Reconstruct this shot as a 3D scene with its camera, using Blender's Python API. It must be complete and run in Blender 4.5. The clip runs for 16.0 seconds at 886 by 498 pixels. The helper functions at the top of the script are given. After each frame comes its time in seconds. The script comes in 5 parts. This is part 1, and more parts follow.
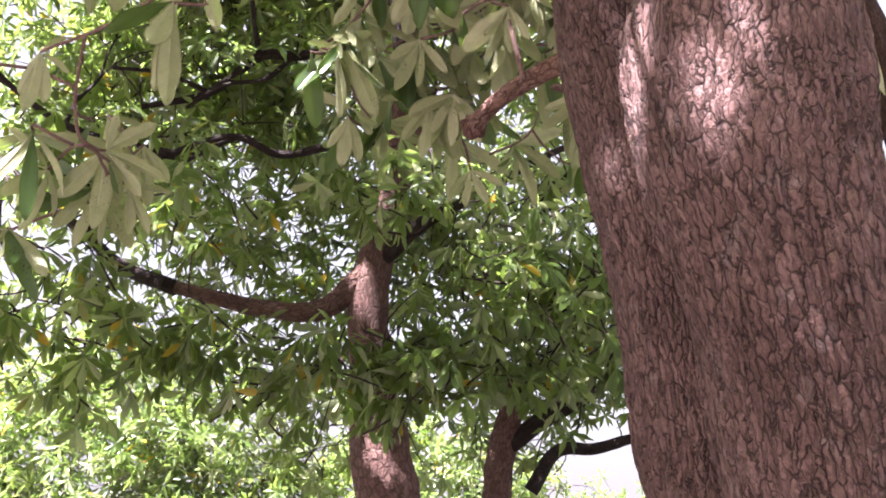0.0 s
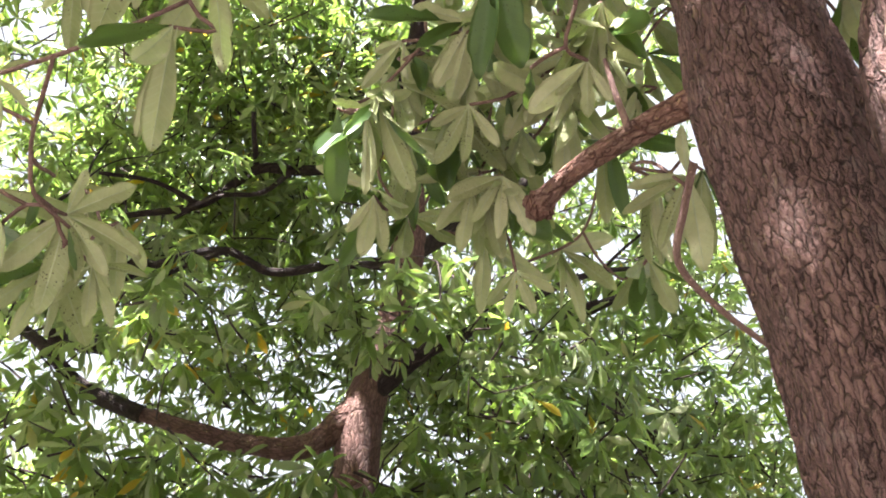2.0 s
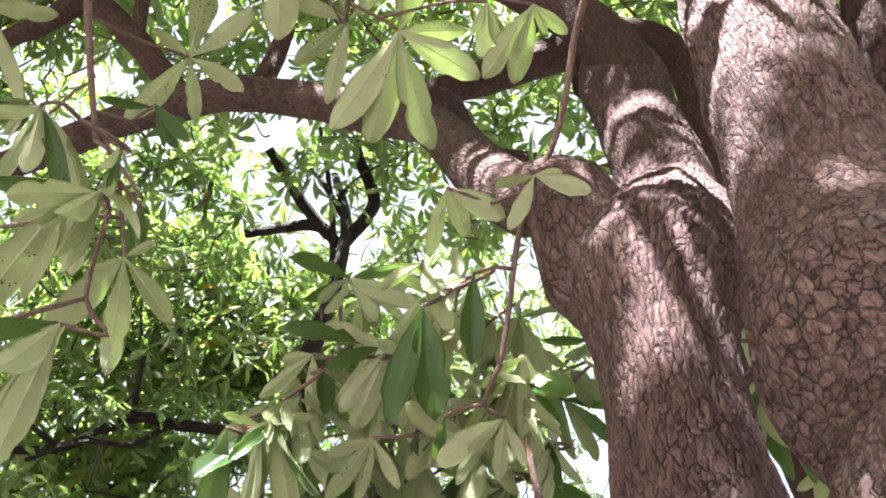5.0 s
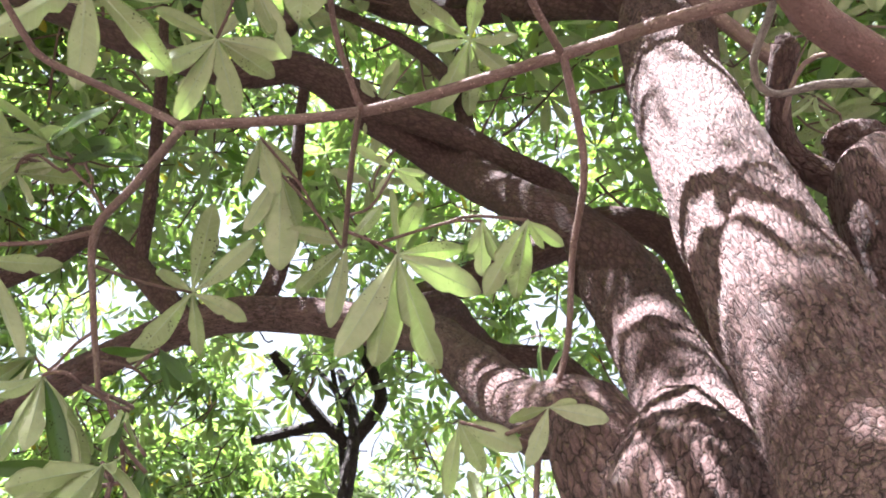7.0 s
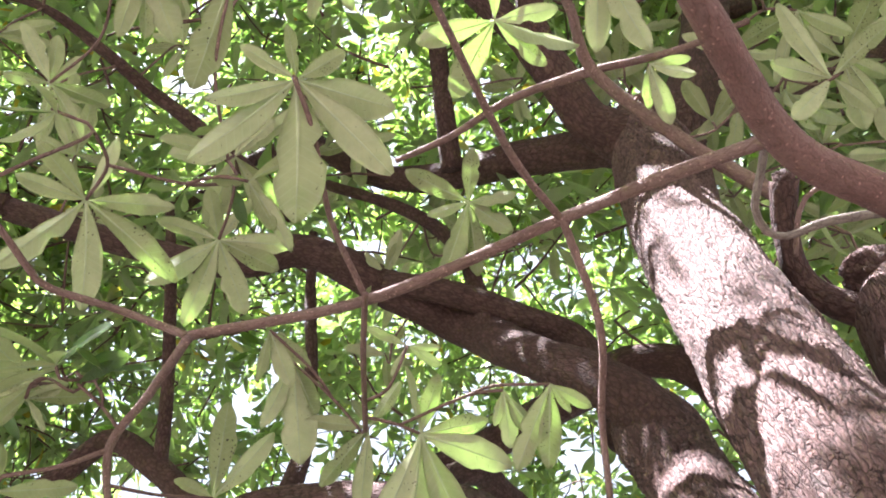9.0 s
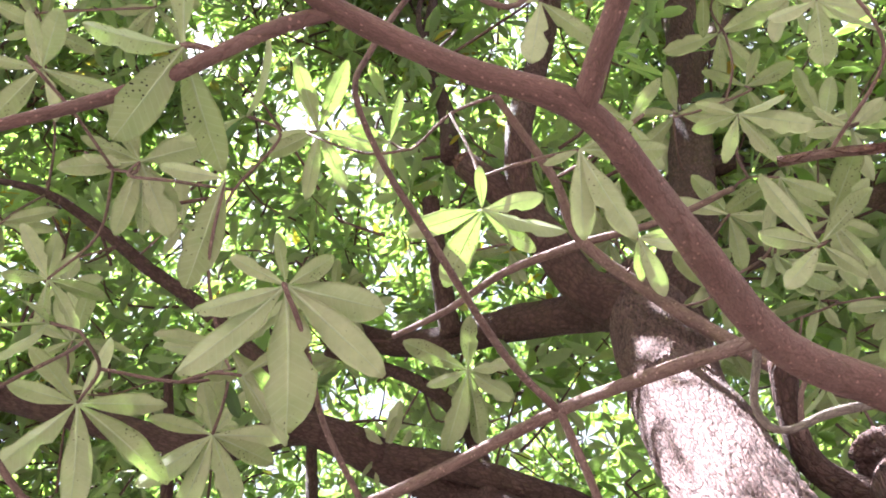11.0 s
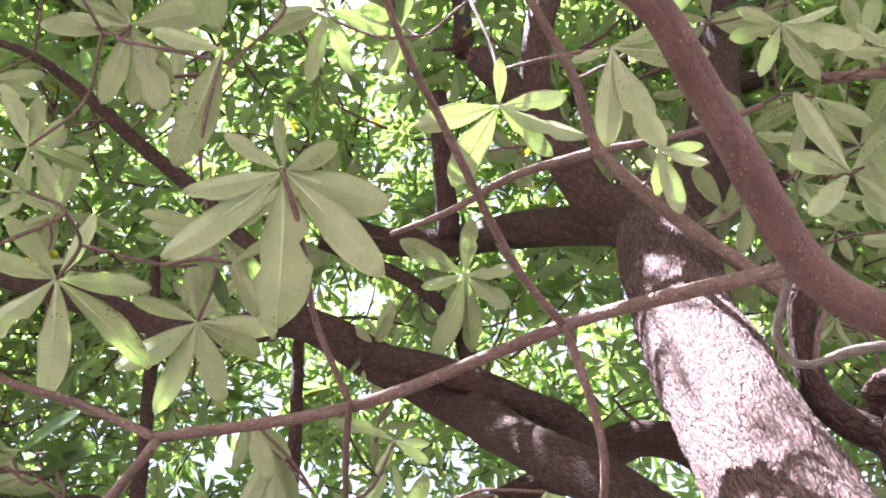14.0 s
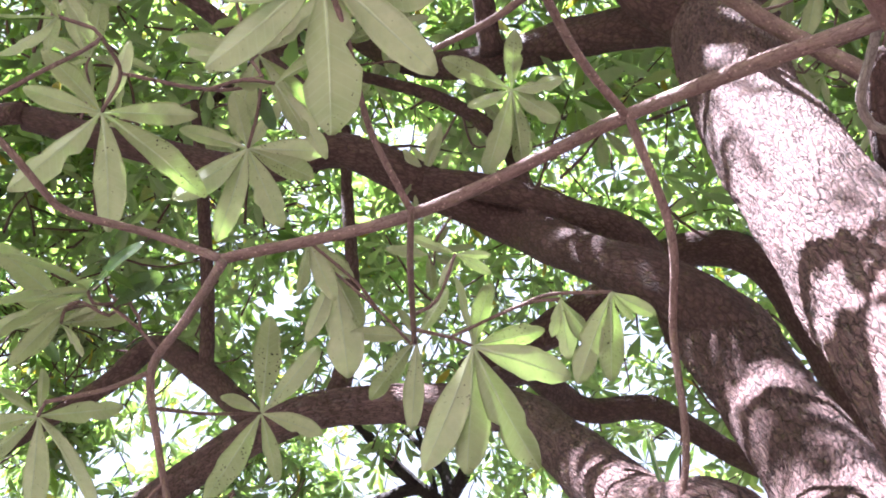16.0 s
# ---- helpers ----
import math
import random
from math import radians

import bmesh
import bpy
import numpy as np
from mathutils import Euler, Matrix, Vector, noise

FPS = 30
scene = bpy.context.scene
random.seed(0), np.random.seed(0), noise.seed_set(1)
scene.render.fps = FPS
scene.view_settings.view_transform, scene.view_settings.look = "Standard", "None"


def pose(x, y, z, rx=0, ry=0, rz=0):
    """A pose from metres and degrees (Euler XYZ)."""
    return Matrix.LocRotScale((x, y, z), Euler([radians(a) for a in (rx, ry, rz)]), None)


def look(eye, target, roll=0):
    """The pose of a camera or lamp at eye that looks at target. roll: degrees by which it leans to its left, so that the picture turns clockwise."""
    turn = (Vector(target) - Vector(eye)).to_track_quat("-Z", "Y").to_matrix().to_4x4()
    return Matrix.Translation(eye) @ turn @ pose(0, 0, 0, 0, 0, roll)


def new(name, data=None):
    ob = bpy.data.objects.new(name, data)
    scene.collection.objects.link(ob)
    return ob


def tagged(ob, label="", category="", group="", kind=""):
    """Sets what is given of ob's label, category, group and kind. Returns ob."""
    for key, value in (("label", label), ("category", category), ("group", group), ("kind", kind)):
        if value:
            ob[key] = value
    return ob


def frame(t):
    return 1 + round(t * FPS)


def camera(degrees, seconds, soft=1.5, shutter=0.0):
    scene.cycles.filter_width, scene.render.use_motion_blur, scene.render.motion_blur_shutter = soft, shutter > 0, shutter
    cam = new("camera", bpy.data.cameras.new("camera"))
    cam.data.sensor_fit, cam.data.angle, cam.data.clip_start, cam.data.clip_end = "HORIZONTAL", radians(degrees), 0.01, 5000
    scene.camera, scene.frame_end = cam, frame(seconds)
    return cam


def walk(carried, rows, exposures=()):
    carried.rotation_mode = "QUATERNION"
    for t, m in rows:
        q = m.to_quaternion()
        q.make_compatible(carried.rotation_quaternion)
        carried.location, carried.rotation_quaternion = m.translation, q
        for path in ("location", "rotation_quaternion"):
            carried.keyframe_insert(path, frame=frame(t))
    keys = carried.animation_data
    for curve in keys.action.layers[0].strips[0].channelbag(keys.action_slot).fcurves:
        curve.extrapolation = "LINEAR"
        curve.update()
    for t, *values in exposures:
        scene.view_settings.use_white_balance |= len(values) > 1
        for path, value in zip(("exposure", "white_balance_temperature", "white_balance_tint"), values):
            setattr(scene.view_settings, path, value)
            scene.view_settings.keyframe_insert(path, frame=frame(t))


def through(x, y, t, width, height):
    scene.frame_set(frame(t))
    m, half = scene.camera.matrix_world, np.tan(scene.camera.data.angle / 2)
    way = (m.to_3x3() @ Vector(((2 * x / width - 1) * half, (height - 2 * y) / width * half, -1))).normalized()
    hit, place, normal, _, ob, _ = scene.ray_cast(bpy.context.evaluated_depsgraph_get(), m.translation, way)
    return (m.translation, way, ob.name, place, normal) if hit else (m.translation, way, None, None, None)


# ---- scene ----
cam = camera(56.5, 16.0, soft=1.9)
PATH = [
    (0, (0.253, 0.408, 1.567), (0.061, 2.302, 2.182), 4.1),
    (0.5, (0.175, 0.515, 1.556), (-0.078, 2.38, 2.234), 4.6),
    (1, (0.131, 0.712, 1.576), (-0.166, 2.538, 2.335), 5.1),
    (1.5, (0.107, 0.857, 1.606), (-0.153, 2.65, 2.453), 5.5),
    (2, (0.054, 0.911, 1.645), (-0.111, 2.67, 2.582), 6.3),
    (2.5, (-0.009, 0.942, 1.689), (-0.092, 2.65, 2.727), 7.0),
    (3, (-0.045, 0.951, 1.726), (-0.096, 2.597, 2.86), 7.5),
    (3.5, (-0.036, 0.942, 1.767), (-0.059, 2.521, 2.994), 8.7),
    (4, (-0.003, 0.938, 1.798), (0.012, 2.45, 3.106), 11.0),
    (4.2, (0.005, 0.935, 1.816), (0.028, 2.424, 3.152), 11.6),
    (6.3, (-0.03, 0.866, 1.924), (-0.085, 2.034, 3.547), 10.9),
    (6.5, (-0.034, 0.857, 1.937), (-0.096, 1.994, 3.581), 10.7),
    (7, (-0.03, 0.839, 1.96), (-0.106, 1.89, 3.66), 10.3),
    (7.5, (-0.024, 0.829, 1.98), (-0.108, 1.799, 3.727), 10.0),
    (8, (-0.022, 0.828, 1.995), (-0.128, 1.725, 3.779), 9.9),
    (8.5, (-0.026, 0.812, 2.019), (-0.155, 1.639, 3.835), 9.2),
    (9, (-0.023, 0.787, 2.038), (-0.162, 1.533, 3.889), 9.1),
    (9.5, (-0.017, 0.757, 2.052), (-0.156, 1.414, 3.936), 9.2),
    (10, (-0.008, 0.718, 2.07), (-0.149, 1.291, 3.981), 10.0),
    (10.2, (0.005, 0.701, 2.078), (-0.142, 1.241, 3.999), 11.1),
    (12.3, (0.011, 0.648, 2.115), (-0.116, 1.039, 4.073), 14.6),
    (12.5, (0.006, 0.662, 2.125), (-0.119, 1.089, 4.075), 13.5),
    (13, (-0.003, 0.674, 2.161), (-0.129, 1.18, 4.091), 12.5),
    (13.5, (-0.015, 0.687, 2.19), (-0.143, 1.264, 4.101), 12.5),
    (14, (-0.029, 0.698, 2.208), (-0.159, 1.37, 4.087), 11.5),
    (14.5, (-0.046, 0.716, 2.227), (-0.195, 1.478, 4.07), 10.9),
    (15, (-0.053, 0.733, 2.234), (-0.239, 1.575, 4.038), 11.0),
    (15.5, (-0.069, 0.762, 2.225), (-0.282, 1.684, 3.987), 10.0),
    (16, (-0.073, 0.795, 2.213), (-0.298, 1.8, 3.927), 8.9),
]
walk(cam, [(t, look(eye, target, roll)) for t, eye, target, roll in PATH],
     [(0.0, 3.5, 6250, 27), (2.5, 3.72, 6450, 10), (4.2, 3.72, 6150, 10), (7.5, 3.75, 5800, 11), (9.5, 3.8, 5850, 11), (12.5, 3.92, 5700, 17), (16.0, 3.83, 5550, 18)])

# ---- world and sun ----
SUN_WAY = Vector((-0.46, -0.52, 0.95)).normalized()          # towards the sun
world = bpy.data.worlds.new("world")
scene.world = world
world.use_nodes = True
wn = world.node_tree.nodes
sky = wn.new("ShaderNodeTexSky")
sky.sky_type, sky.sun_disc = "NISHITA", False
sky.sun_elevation = math.asin(SUN_WAY.z)
sky.sun_rotation = math.atan2(SUN_WAY.x, SUN_WAY.y)
sky.air_density, sky.dust_density, sky.ozone_density = 1.0, 9.0, 1.0
wn["Background"].inputs["Strength"].default_value = 0.055
haze = wn.new("ShaderNodeMixRGB")          # a hazy, nearly white sky
haze.inputs["Fac"].default_value, haze.inputs["Color2"].default_value = 0.75, (1.95, 1.97, 2.0, 1)
world.node_tree.links.new(sky.outputs[0], haze.inputs["Color1"])
world.node_tree.links.new(haze.outputs[0], wn["Background"].inputs["Color"])
sun = new("sun", bpy.data.lights.new("sun", "SUN"))
sun.data.energy, sun.data.angle, sun.data.color = 5.0, radians(0.53), (1.0, 0.98, 0.955)
sun.matrix_world = look(SUN_WAY * 30, (0, 0, 0))


# ---- materials ----
def material(name):
    m = bpy.data.materials.new(name)
    m.use_nodes = True
    nt = m.node_tree
    nt.nodes.clear()
    out = nt.nodes.new("ShaderNodeOutputMaterial")

    def node(kind, ins=None, **props):
        n = nt.nodes.new("ShaderNode" + kind)
        for k, v in props.items():
            if k == "ramp":
                els = n.color_ramp.elements
                while len(els) < len(v):
                    els.new(0.5)
                for e, (p, c) in zip(els, v):
                    e.position, e.color = p, (*c, 1) if len(c) == 3 else c
            elif k == "blend":
                n.blend_type = v
            elif k == "operation":
                n.operation = v
            elif k == "data_type":
                n.data_type = v
            elif k == "feature":
                n.feature = v
        for k, v in (ins or {}).items():
            if isinstance(v, bpy.types.NodeSocket):
                nt.links.new(v, n.inputs[k])
            else:
                n.inputs[k].default_value = v
        return n

    return m, nt, node, out


def bark(name, fissure, ridge, pale, width=0.02, long=3.5, bump=0.7, cracks=0.16, dots=False):
    """Bark with fissures along the stem, about width metres apart and long times as long."""
    m, nt, node, out = material(name)
    co = node("Attribute")
    co.attribute_name = "grain"
    co = co.outputs["Vector"]
    warp = node("TexNoise", {"Vector": co, "Scale": 0.8 / width, "Detail": 3})
    off = node("VectorMath", {0: warp.outputs["Color"], 1: (0.5, 0.5, 0.5)}, operation="SUBTRACT")
    off = node("VectorMath", {0: off.outputs[0], "Scale": 1.1 * width}, operation="SCALE")
    mixv = node("VectorMath", {0: co, 1: off.outputs[0]}, operation="ADD")
    flat = node("Mapping", {"Vector": mixv.outputs[0], "Scale": (1, 1, 1 / long)})
    cells = node("TexVoronoi", {"Vector": flat.outputs[0], "Scale": 0.75 / width}, feature="DISTANCE_TO_EDGE")
    uneven = node("TexNoise", {"Vector": co, "Scale": 0.35 / width, "Detail": 3})
    reach = node("MapRange", {"Value": uneven.outputs["Fac"], 1: 0.25, 2: 0.7, 3: 0.5 * cracks, 4: 2.6 * cracks})
    crack = node("MapRange", {"Value": cells.outputs["Distance"], 1: 0.0, 2: reach.outputs[0], 3: 0.0, 4: 1.0})
    small = node("TexVoronoi", {"Vector": flat.outputs[0], "Scale": 1.9 / width}, feature="DISTANCE_TO_EDGE")
    split = node("MapRange", {"Value": small.outputs["Distance"], 1: 0.0, 2: 0.18, 3: 0.6, 4: 1.0})
    both = node("Math", {0: crack.outputs[0], 1: split.outputs[0]}, operation="MULTIPLY")
    fine = node("TexNoise", {"Vector": flat.outputs[0], "Scale": 4.0 / width, "Detail": 5, "Roughness": 0.7})
    lump = node("TexNoise", {"Vector": flat.outputs[0], "Scale": 0.9 / width, "Detail": 3, "Roughness": 0.6})
    large = node("TexNoise", {"Vector": co, "Scale": 4.5, "Detail": 5, "Roughness": 0.6})
    col = node("MixRGB", {"Fac": both.outputs[0], "Color1": (*fissure, 1), "Color2": (*ridge, 1)})
    tone = node("TexVoronoi", {"Vector": flat.outputs[0], "Scale": 0.75 / width})
    tone = node("SeparateColor", {"Color": tone.outputs["Color"]})
    tone = node("MapRange", {"Value": tone.outputs[0], 1: 0.0, 2: 1.0, 3: 0.84, 4: 1.16})
    col = node("MixRGB", {"Fac": 1.0, "Color1": col.outputs[0], "Color2": tone.outputs[0]}, blend="MULTIPLY")
    mottled = node("ValToRGB", {"Fac": fine.outputs["Fac"]}, ramp=[(0.3, (0.68, 0.66, 0.66)), (0.72, (1.3, 1.29, 1.28))])
    col = node("MixRGB", {"Fac": 1.0, "Color1": col.outputs[0], "Color2": mottled.outputs[0]}, blend="MULTIPLY")
    lichen = node("ValToRGB", {"Fac": large.outputs["Fac"]}, ramp=[(0.48, (0, 0, 0)), (0.78, (0.7, 0.7, 0.7))])
    lich = node("Math", {0: lichen.outputs[0], 1: both.outputs[0]}, operation="MULTIPLY")
    col = node("MixRGB", {"Fac": lich.outputs[0], "Color1": col.outputs[0], "Color2": (*pale, 1)})
    if dots:          # pale pores
        pore = node("TexVoronoi", {"Vector": co, "Scale": 75.0})
        pore = node("Math", {0: pore.outputs["Distance"], 1: 0.15}, operation="LESS_THAN")
        col = node("MixRGB", {"Fac": pore.outputs[0], "Color1": col.outputs[0], "Color2": (*[min(0.5, 1.9 * c) for c in ridge], 1)})
    hgt = node("Math", {0: fine.outputs["Fac"], 1: 0.3}, operation="MULTIPLY")
    hgt = node("Math", {0: both.outputs[0], 1: hgt.outputs[0]}, operation="ADD")
    hgt = node("Math", {0: lump.outputs["Fac"], 1: 0.9, 2: hgt.outputs[0]}, operation="MULTIPLY_ADD")
    bmp = node("Bump", {"Strength": bump, "Distance": 1.3 * width, "Height": hgt.outputs[0]})
    b = node("BsdfPrincipled", {"Base Color": col.outputs[0], "Roughness": 0.82, "Normal": bmp.outputs[0], "Specular IOR Level": 0.3})
    nt.links.new(b.outputs[0], out.inputs[0])
    return m


def stem_bark(name, plates=None):
    """Old bark: broken wavy fissures along the stem; plates: the stretch along the stem, in metres, where it cracks across into plates."""
    m, nt, node, out = material(name)
    co = node("Attribute")
    co.attribute_name = "grain"
    co = co.outputs["Vector"]
    warp = node("TexNoise", {"Vector": co, "Scale": 85.0, "Detail": 3})
    off = node("VectorMath", {0: warp.outputs["Color"], 1: (0.5, 0.5, 0.5)}, operation="SUBTRACT")
    off = node("VectorMath", {0: off.outputs[0], "Scale": 0.011}, operation="SCALE")
    bent = node("VectorMath", {0: co, 1: off.outputs[0]}, operation="ADD").outputs[0]
    flat = node("Mapping", {"Vector": bent, "Scale": (1, 1, 0.29)}).outputs[0]
    gate = node("TexNoise", {"Vector": co, "Scale": 42.0, "Detail": 3})
    reach = node("MapRange", {"Value": gate.outputs["Fac"], 1: 0.36, 2: 0.66, 3: 0.012, 4: 0.125}).outputs[0]

    def scales(vec, size):
        d = node("TexVoronoi", {"Vector": vec, "Scale": size}, feature="DISTANCE_TO_EDGE").outputs["Distance"]
        c = node("TexVoronoi", {"Vector": vec, "Scale": size}).outputs["Color"]
        cut = node("MapRange", {"Value": d, 1: 0.0, 2: reach, 3: 0.0, 4: 1.0}).outputs[0]
        dome = node("MapRange", {"Value": d, 1: 0.0, 2: 0.32, 3: 0.0, 4: 1.0}).outputs[0]
        return cut, dome, c

    rid, dome, tone = scales(flat, 84.0)
    n = node("TexNoise", {"Vector": flat, "Scale": 125.0, "Detail": 2.0, "Roughness": 0.5})
    d = node("Math", {0: n.outputs["Fac"], 1: 0.5}, operation="SUBTRACT")
    d = node("Math", {0: d.outputs[0]}, operation="ABSOLUTE")
    two = node("MapRange", {"Value": d.outputs[0], 1: 0.0, 2: 0.05, 3: 0.6, 4: 1.0}).outputs[0]
    if plates:
        wide = node("Mapping", {"Vector": bent, "Scale": (0.8, 0.8, 0.72)}).outputs[0]
        cell, cell_dome, cell_tone = scales(wide, 78.0)
        z = node("SeparateXYZ", {"Vector": bent}).outputs[2]
        lo = node("MapRange", {"Value": z, 1: plates[0], 2: plates[0] + 0.16, 3: 0.0, 4: 1.0}).outputs[0]
        hi = node("MapRange", {"Value": z, 1: plates[1], 2: plates[1] + 0.16, 3: 1.0, 4: 0.0}).outputs[0]
        band = node("Math", {0: lo, 1: hi}, operation="MULTIPLY").outputs[0]
        rid = node("MixRGB", {"Fac": band, "Color1": rid, "Color2": cell}).outputs[0]
        dome = node("MixRGB", {"Fac": band, "Color1": dome, "Color2": cell_dome}).outputs[0]
        tone = node("MixRGB", {"Fac": band, "Color1": tone, "Color2": cell_tone}).outputs[0]
    rid = node("Math", {0: rid, 1: two}, operation="MULTIPLY").outputs[0]
    tone = node("SeparateColor", {"Color": tone}).outputs[0]
    grit = node("TexNoise", {"Vector": bent, "Scale": 520.0, "Detail": 4, "Roughness": 0.7}).outputs["Fac"]
    lump = node("TexNoise", {"Vector": flat, "Scale": 90.0, "Detail": 3, "Roughness": 0.6}).outputs["Fac"]
    large = node("TexNoise", {"Vector": co, "Scale": 5.0, "Detail": 5, "Roughness": 0.6}).outputs["Fac"]
    # fissures are dark brown, with the shade inside the cracks painted in as well
    col = node("MixRGB", {"Fac": rid, "Color1": (0.062, 0.037, 0.034, 1), "Color2": (0.187, 0.109, 0.099, 1)}).outputs[0]
    for fac, lo, hi in ((lump, (0.78, 0.77, 0.76), (1.2, 1.2, 1.2)), (tone, (0.9, 0.89, 0.89), (1.12, 1.12, 1.12)), (grit, (0.74, 0.73, 0.73), (1.24, 1.24, 1.24)), (large, (0.74, 0.72, 0.72), (1.24, 1.27, 1.28))):
        tint = node("ValToRGB", {"Fac": fac}, ramp=[(0.3, lo), (0.7, hi)]).outputs[0]
        col = node("MixRGB", {"Fac": 1.0, "Color1": col, "Color2": tint}, blend="MULTIPLY").outputs[0]
    grey = node("TexNoise", {"Vector": co, "Scale": 17.0, "Detail": 6, "Roughness": 0.7}).outputs["Fac"]
    grey = node("MapRange", {"Value": grey, 1: 0.56, 2: 0.72, 3: 0.0, 4: 0.5}).outputs[0]
    grey = node("Math", {0: grey, 1: rid}, operation="MULTIPLY").outputs[0]
    col = node("MixRGB", {"Fac": grey, "Color1": col, "Color2": (0.31, 0.25, 0.245, 1)}).outputs[0]
    hgt = node("Math", {0: lump, 1: 0.6, 2: rid}, operation="MULTIPLY_ADD").outputs[0]
    hgt = node("Math", {0: dome, 1: 0.7, 2: hgt}, operation="MULTIPLY_ADD").outputs[0]
    hgt = node("Math", {0: grit, 1: 0.22, 2: hgt}, operation="MULTIPLY_ADD").outputs[0]
    bmp = node("Bump", {"Strength": 1.0, "Distance": 0.009, "Height": hgt})
    b = node("BsdfPrincipled", {"Base Color": col, "Roughness": 0.85, "Normal": bmp.outputs[0], "Specular IOR Level": 0.25})
    nt.links.new(b.outputs[0], out.inputs[0])
    return m


bark_big = stem_bark("rough_bark")
bark_plated = stem_bark("plated_bark", (2.5, 2.95))
bark_trunk = bark("far_trunk_bark", (0.10, 0.055, 0.046), (0.21, 0.115, 0.098), (0.32, 0.22, 0.195), 0.02, 3.0, 0.8, 0.1)
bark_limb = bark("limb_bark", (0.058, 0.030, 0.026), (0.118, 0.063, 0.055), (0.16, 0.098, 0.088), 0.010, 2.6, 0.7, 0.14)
bark_red = bark("red_branch_bark", (0.145, 0.076, 0.068), (0.162, 0.086, 0.077), (0.23, 0.15, 0.137), 0.012, 4.0, 0.3, 0.05, True)
bark_twig = bark("twig_bark", (0.145, 0.083, 0.072), (0.225, 0.138, 0.122), (0.30, 0.21, 0.188), 0.007, 4.5, 0.5, 0.05, True)
# far limbs and twigs: near-black, the shade on them painted into the bark
bark_far_shaded = bark("far_bark_shaded", (0.020, 0.013, 0.012), (0.040, 0.026, 0.024), (0.085, 0.062, 0.058), 0.02, 2.5, 0.7, 0.09)
bark_pale = bark("pale_twig_bark", (0.16, 0.12, 0.105), (0.27, 0.215, 0.19), (0.36, 0.31, 0.28), 0.005, 3.5, 0.4, 0.07)
bark_peeled = bark("peeled_bark", (0.10, 0.038, 0.028), (0.27, 0.142, 0.112), (0.50, 0.35, 0.30), 0.016, 4.0, 0.9, 0.06)


def leaf_skin(name, colour, other, through, gloss, mix, spots=False, island=False, ramp=None, veins=0.28, vein_colour=(0.55, 0.58, 0.42)):
    """A leaf's surface: coat, matte colour and the light that comes through."""
    m, nt, node, out = material(name)
    co = node("TexCoord").outputs["Object"]
    if island:
        rnd = node("NewGeometry").outputs["Random Per Island"]
        vec = co
    else:
        rnd = node("ObjectInfo").outputs["Random"]
        shift = node("CombineXYZ", {"X": rnd, "Y": rnd, "Z": rnd})
        vec = node("VectorMath", {0: co, 1: shift.outputs[0]}, operation="ADD").outputs[0]
    if ramp:
        base = node("ValToRGB", {"Fac": rnd}, ramp=ramp[0]).outputs[0]
        thru = node("ValToRGB", {"Fac": rnd}, ramp=ramp[1]).outputs[0]
    else:
        base = node("MixRGB", {"Fac": rnd, "Color1": (*colour, 1), "Color2": (*other, 1)}).outputs[0]
        thru = node("RGB").outputs[0]
        thru.default_value = (*through, 1)
    blotch = node("TexNoise", {"Vector": vec, "Scale": 26.0 if island else 5.0, "Detail": 5, "Roughness": 0.65})
    tint = node("ValToRGB", {"Fac": blotch.outputs["Fac"]}, ramp=[(0.3, (0.72, 0.75, 0.66)), (0.7, (1.18, 1.15, 1.08))])
    base = node("MixRGB", {"Fac": 1.0, "Color1": base, "Color2": tint.outputs[0]}, blend="MULTIPLY").outputs[0]
    if spots:          # side veins, then dark specks
        xyz = node("SeparateXYZ", {"Vector": co})
        across = node("Math", {0: xyz.outputs[0]}, operation="ABSOLUTE")
        along = node("Math", {0: across.outputs[0], 1: -0.75, 2: xyz.outputs[1]}, operation="MULTIPLY_ADD")
        beat = node("Math", {0: along.outputs[0], 1: 88.0}, operation="MULTIPLY")
        beat = node("Math", {0: beat.outputs[0]}, operation="SINE")
        vein = node("MapRange", {"Value": beat.outputs[0], 1: 0.75, 2: 1.0, 3: 0.0, 4: veins})
        base = node("MixRGB", {"Fac": vein.outputs[0], "Color1": base, "Color2": (*vein_colour, 1)}).outputs[0]
        vor = node("TexVoronoi", {"Vector": vec, "Scale": 26.0})
        rare = node("TexNoise", {"Vector": vec, "Scale": 2.2, "Detail": 3})
        size = node("MapRange", {"Value": rare.outputs["Fac"], 1: 0.45, 2: 0.72, 3: 0.0, 4: 0.33})
        few = node("MapRange", {"Value": rnd, 1: 0.35, 2: 0.9, 3: 0.6, 4: 1.1})
        size = node("Math", {0: size.outputs[0], 1: few.outputs[0]}, operation="MULTIPLY")
        dot = node("Math", {0: vor.outputs["Distance"], 1: size.outputs[0]}, operation="LESS_THAN")
        base = node("MixRGB", {"Fac": dot.outputs[0], "Color1": base, "Color2": (0.075, 0.055, 0.032, 1)}).outputs[0]
        thru = node("MixRGB", {"Fac": dot.outputs[0], "Color1": thru, "Color2": (0.02, 0.015, 0.005, 1)}).outputs[0]
    bmp = node("Bump", {"Strength": 0.15, "Distance": 0.002, "Height": blotch.outputs["Fac"]})
    skin = node("BsdfPrincipled", {"Base Color": base, "Roughness": gloss, "Specular IOR Level": 0.45, "Normal": bmp.outputs[0]})
    glow = node("BsdfTranslucent", {"Color": thru})
    both = node("MixShader", {"Fac": mix, 1: skin.outputs[0], 2: glow.outputs[0]})
    nt.links.new(both.outputs[0], out.inputs[0])
    return m


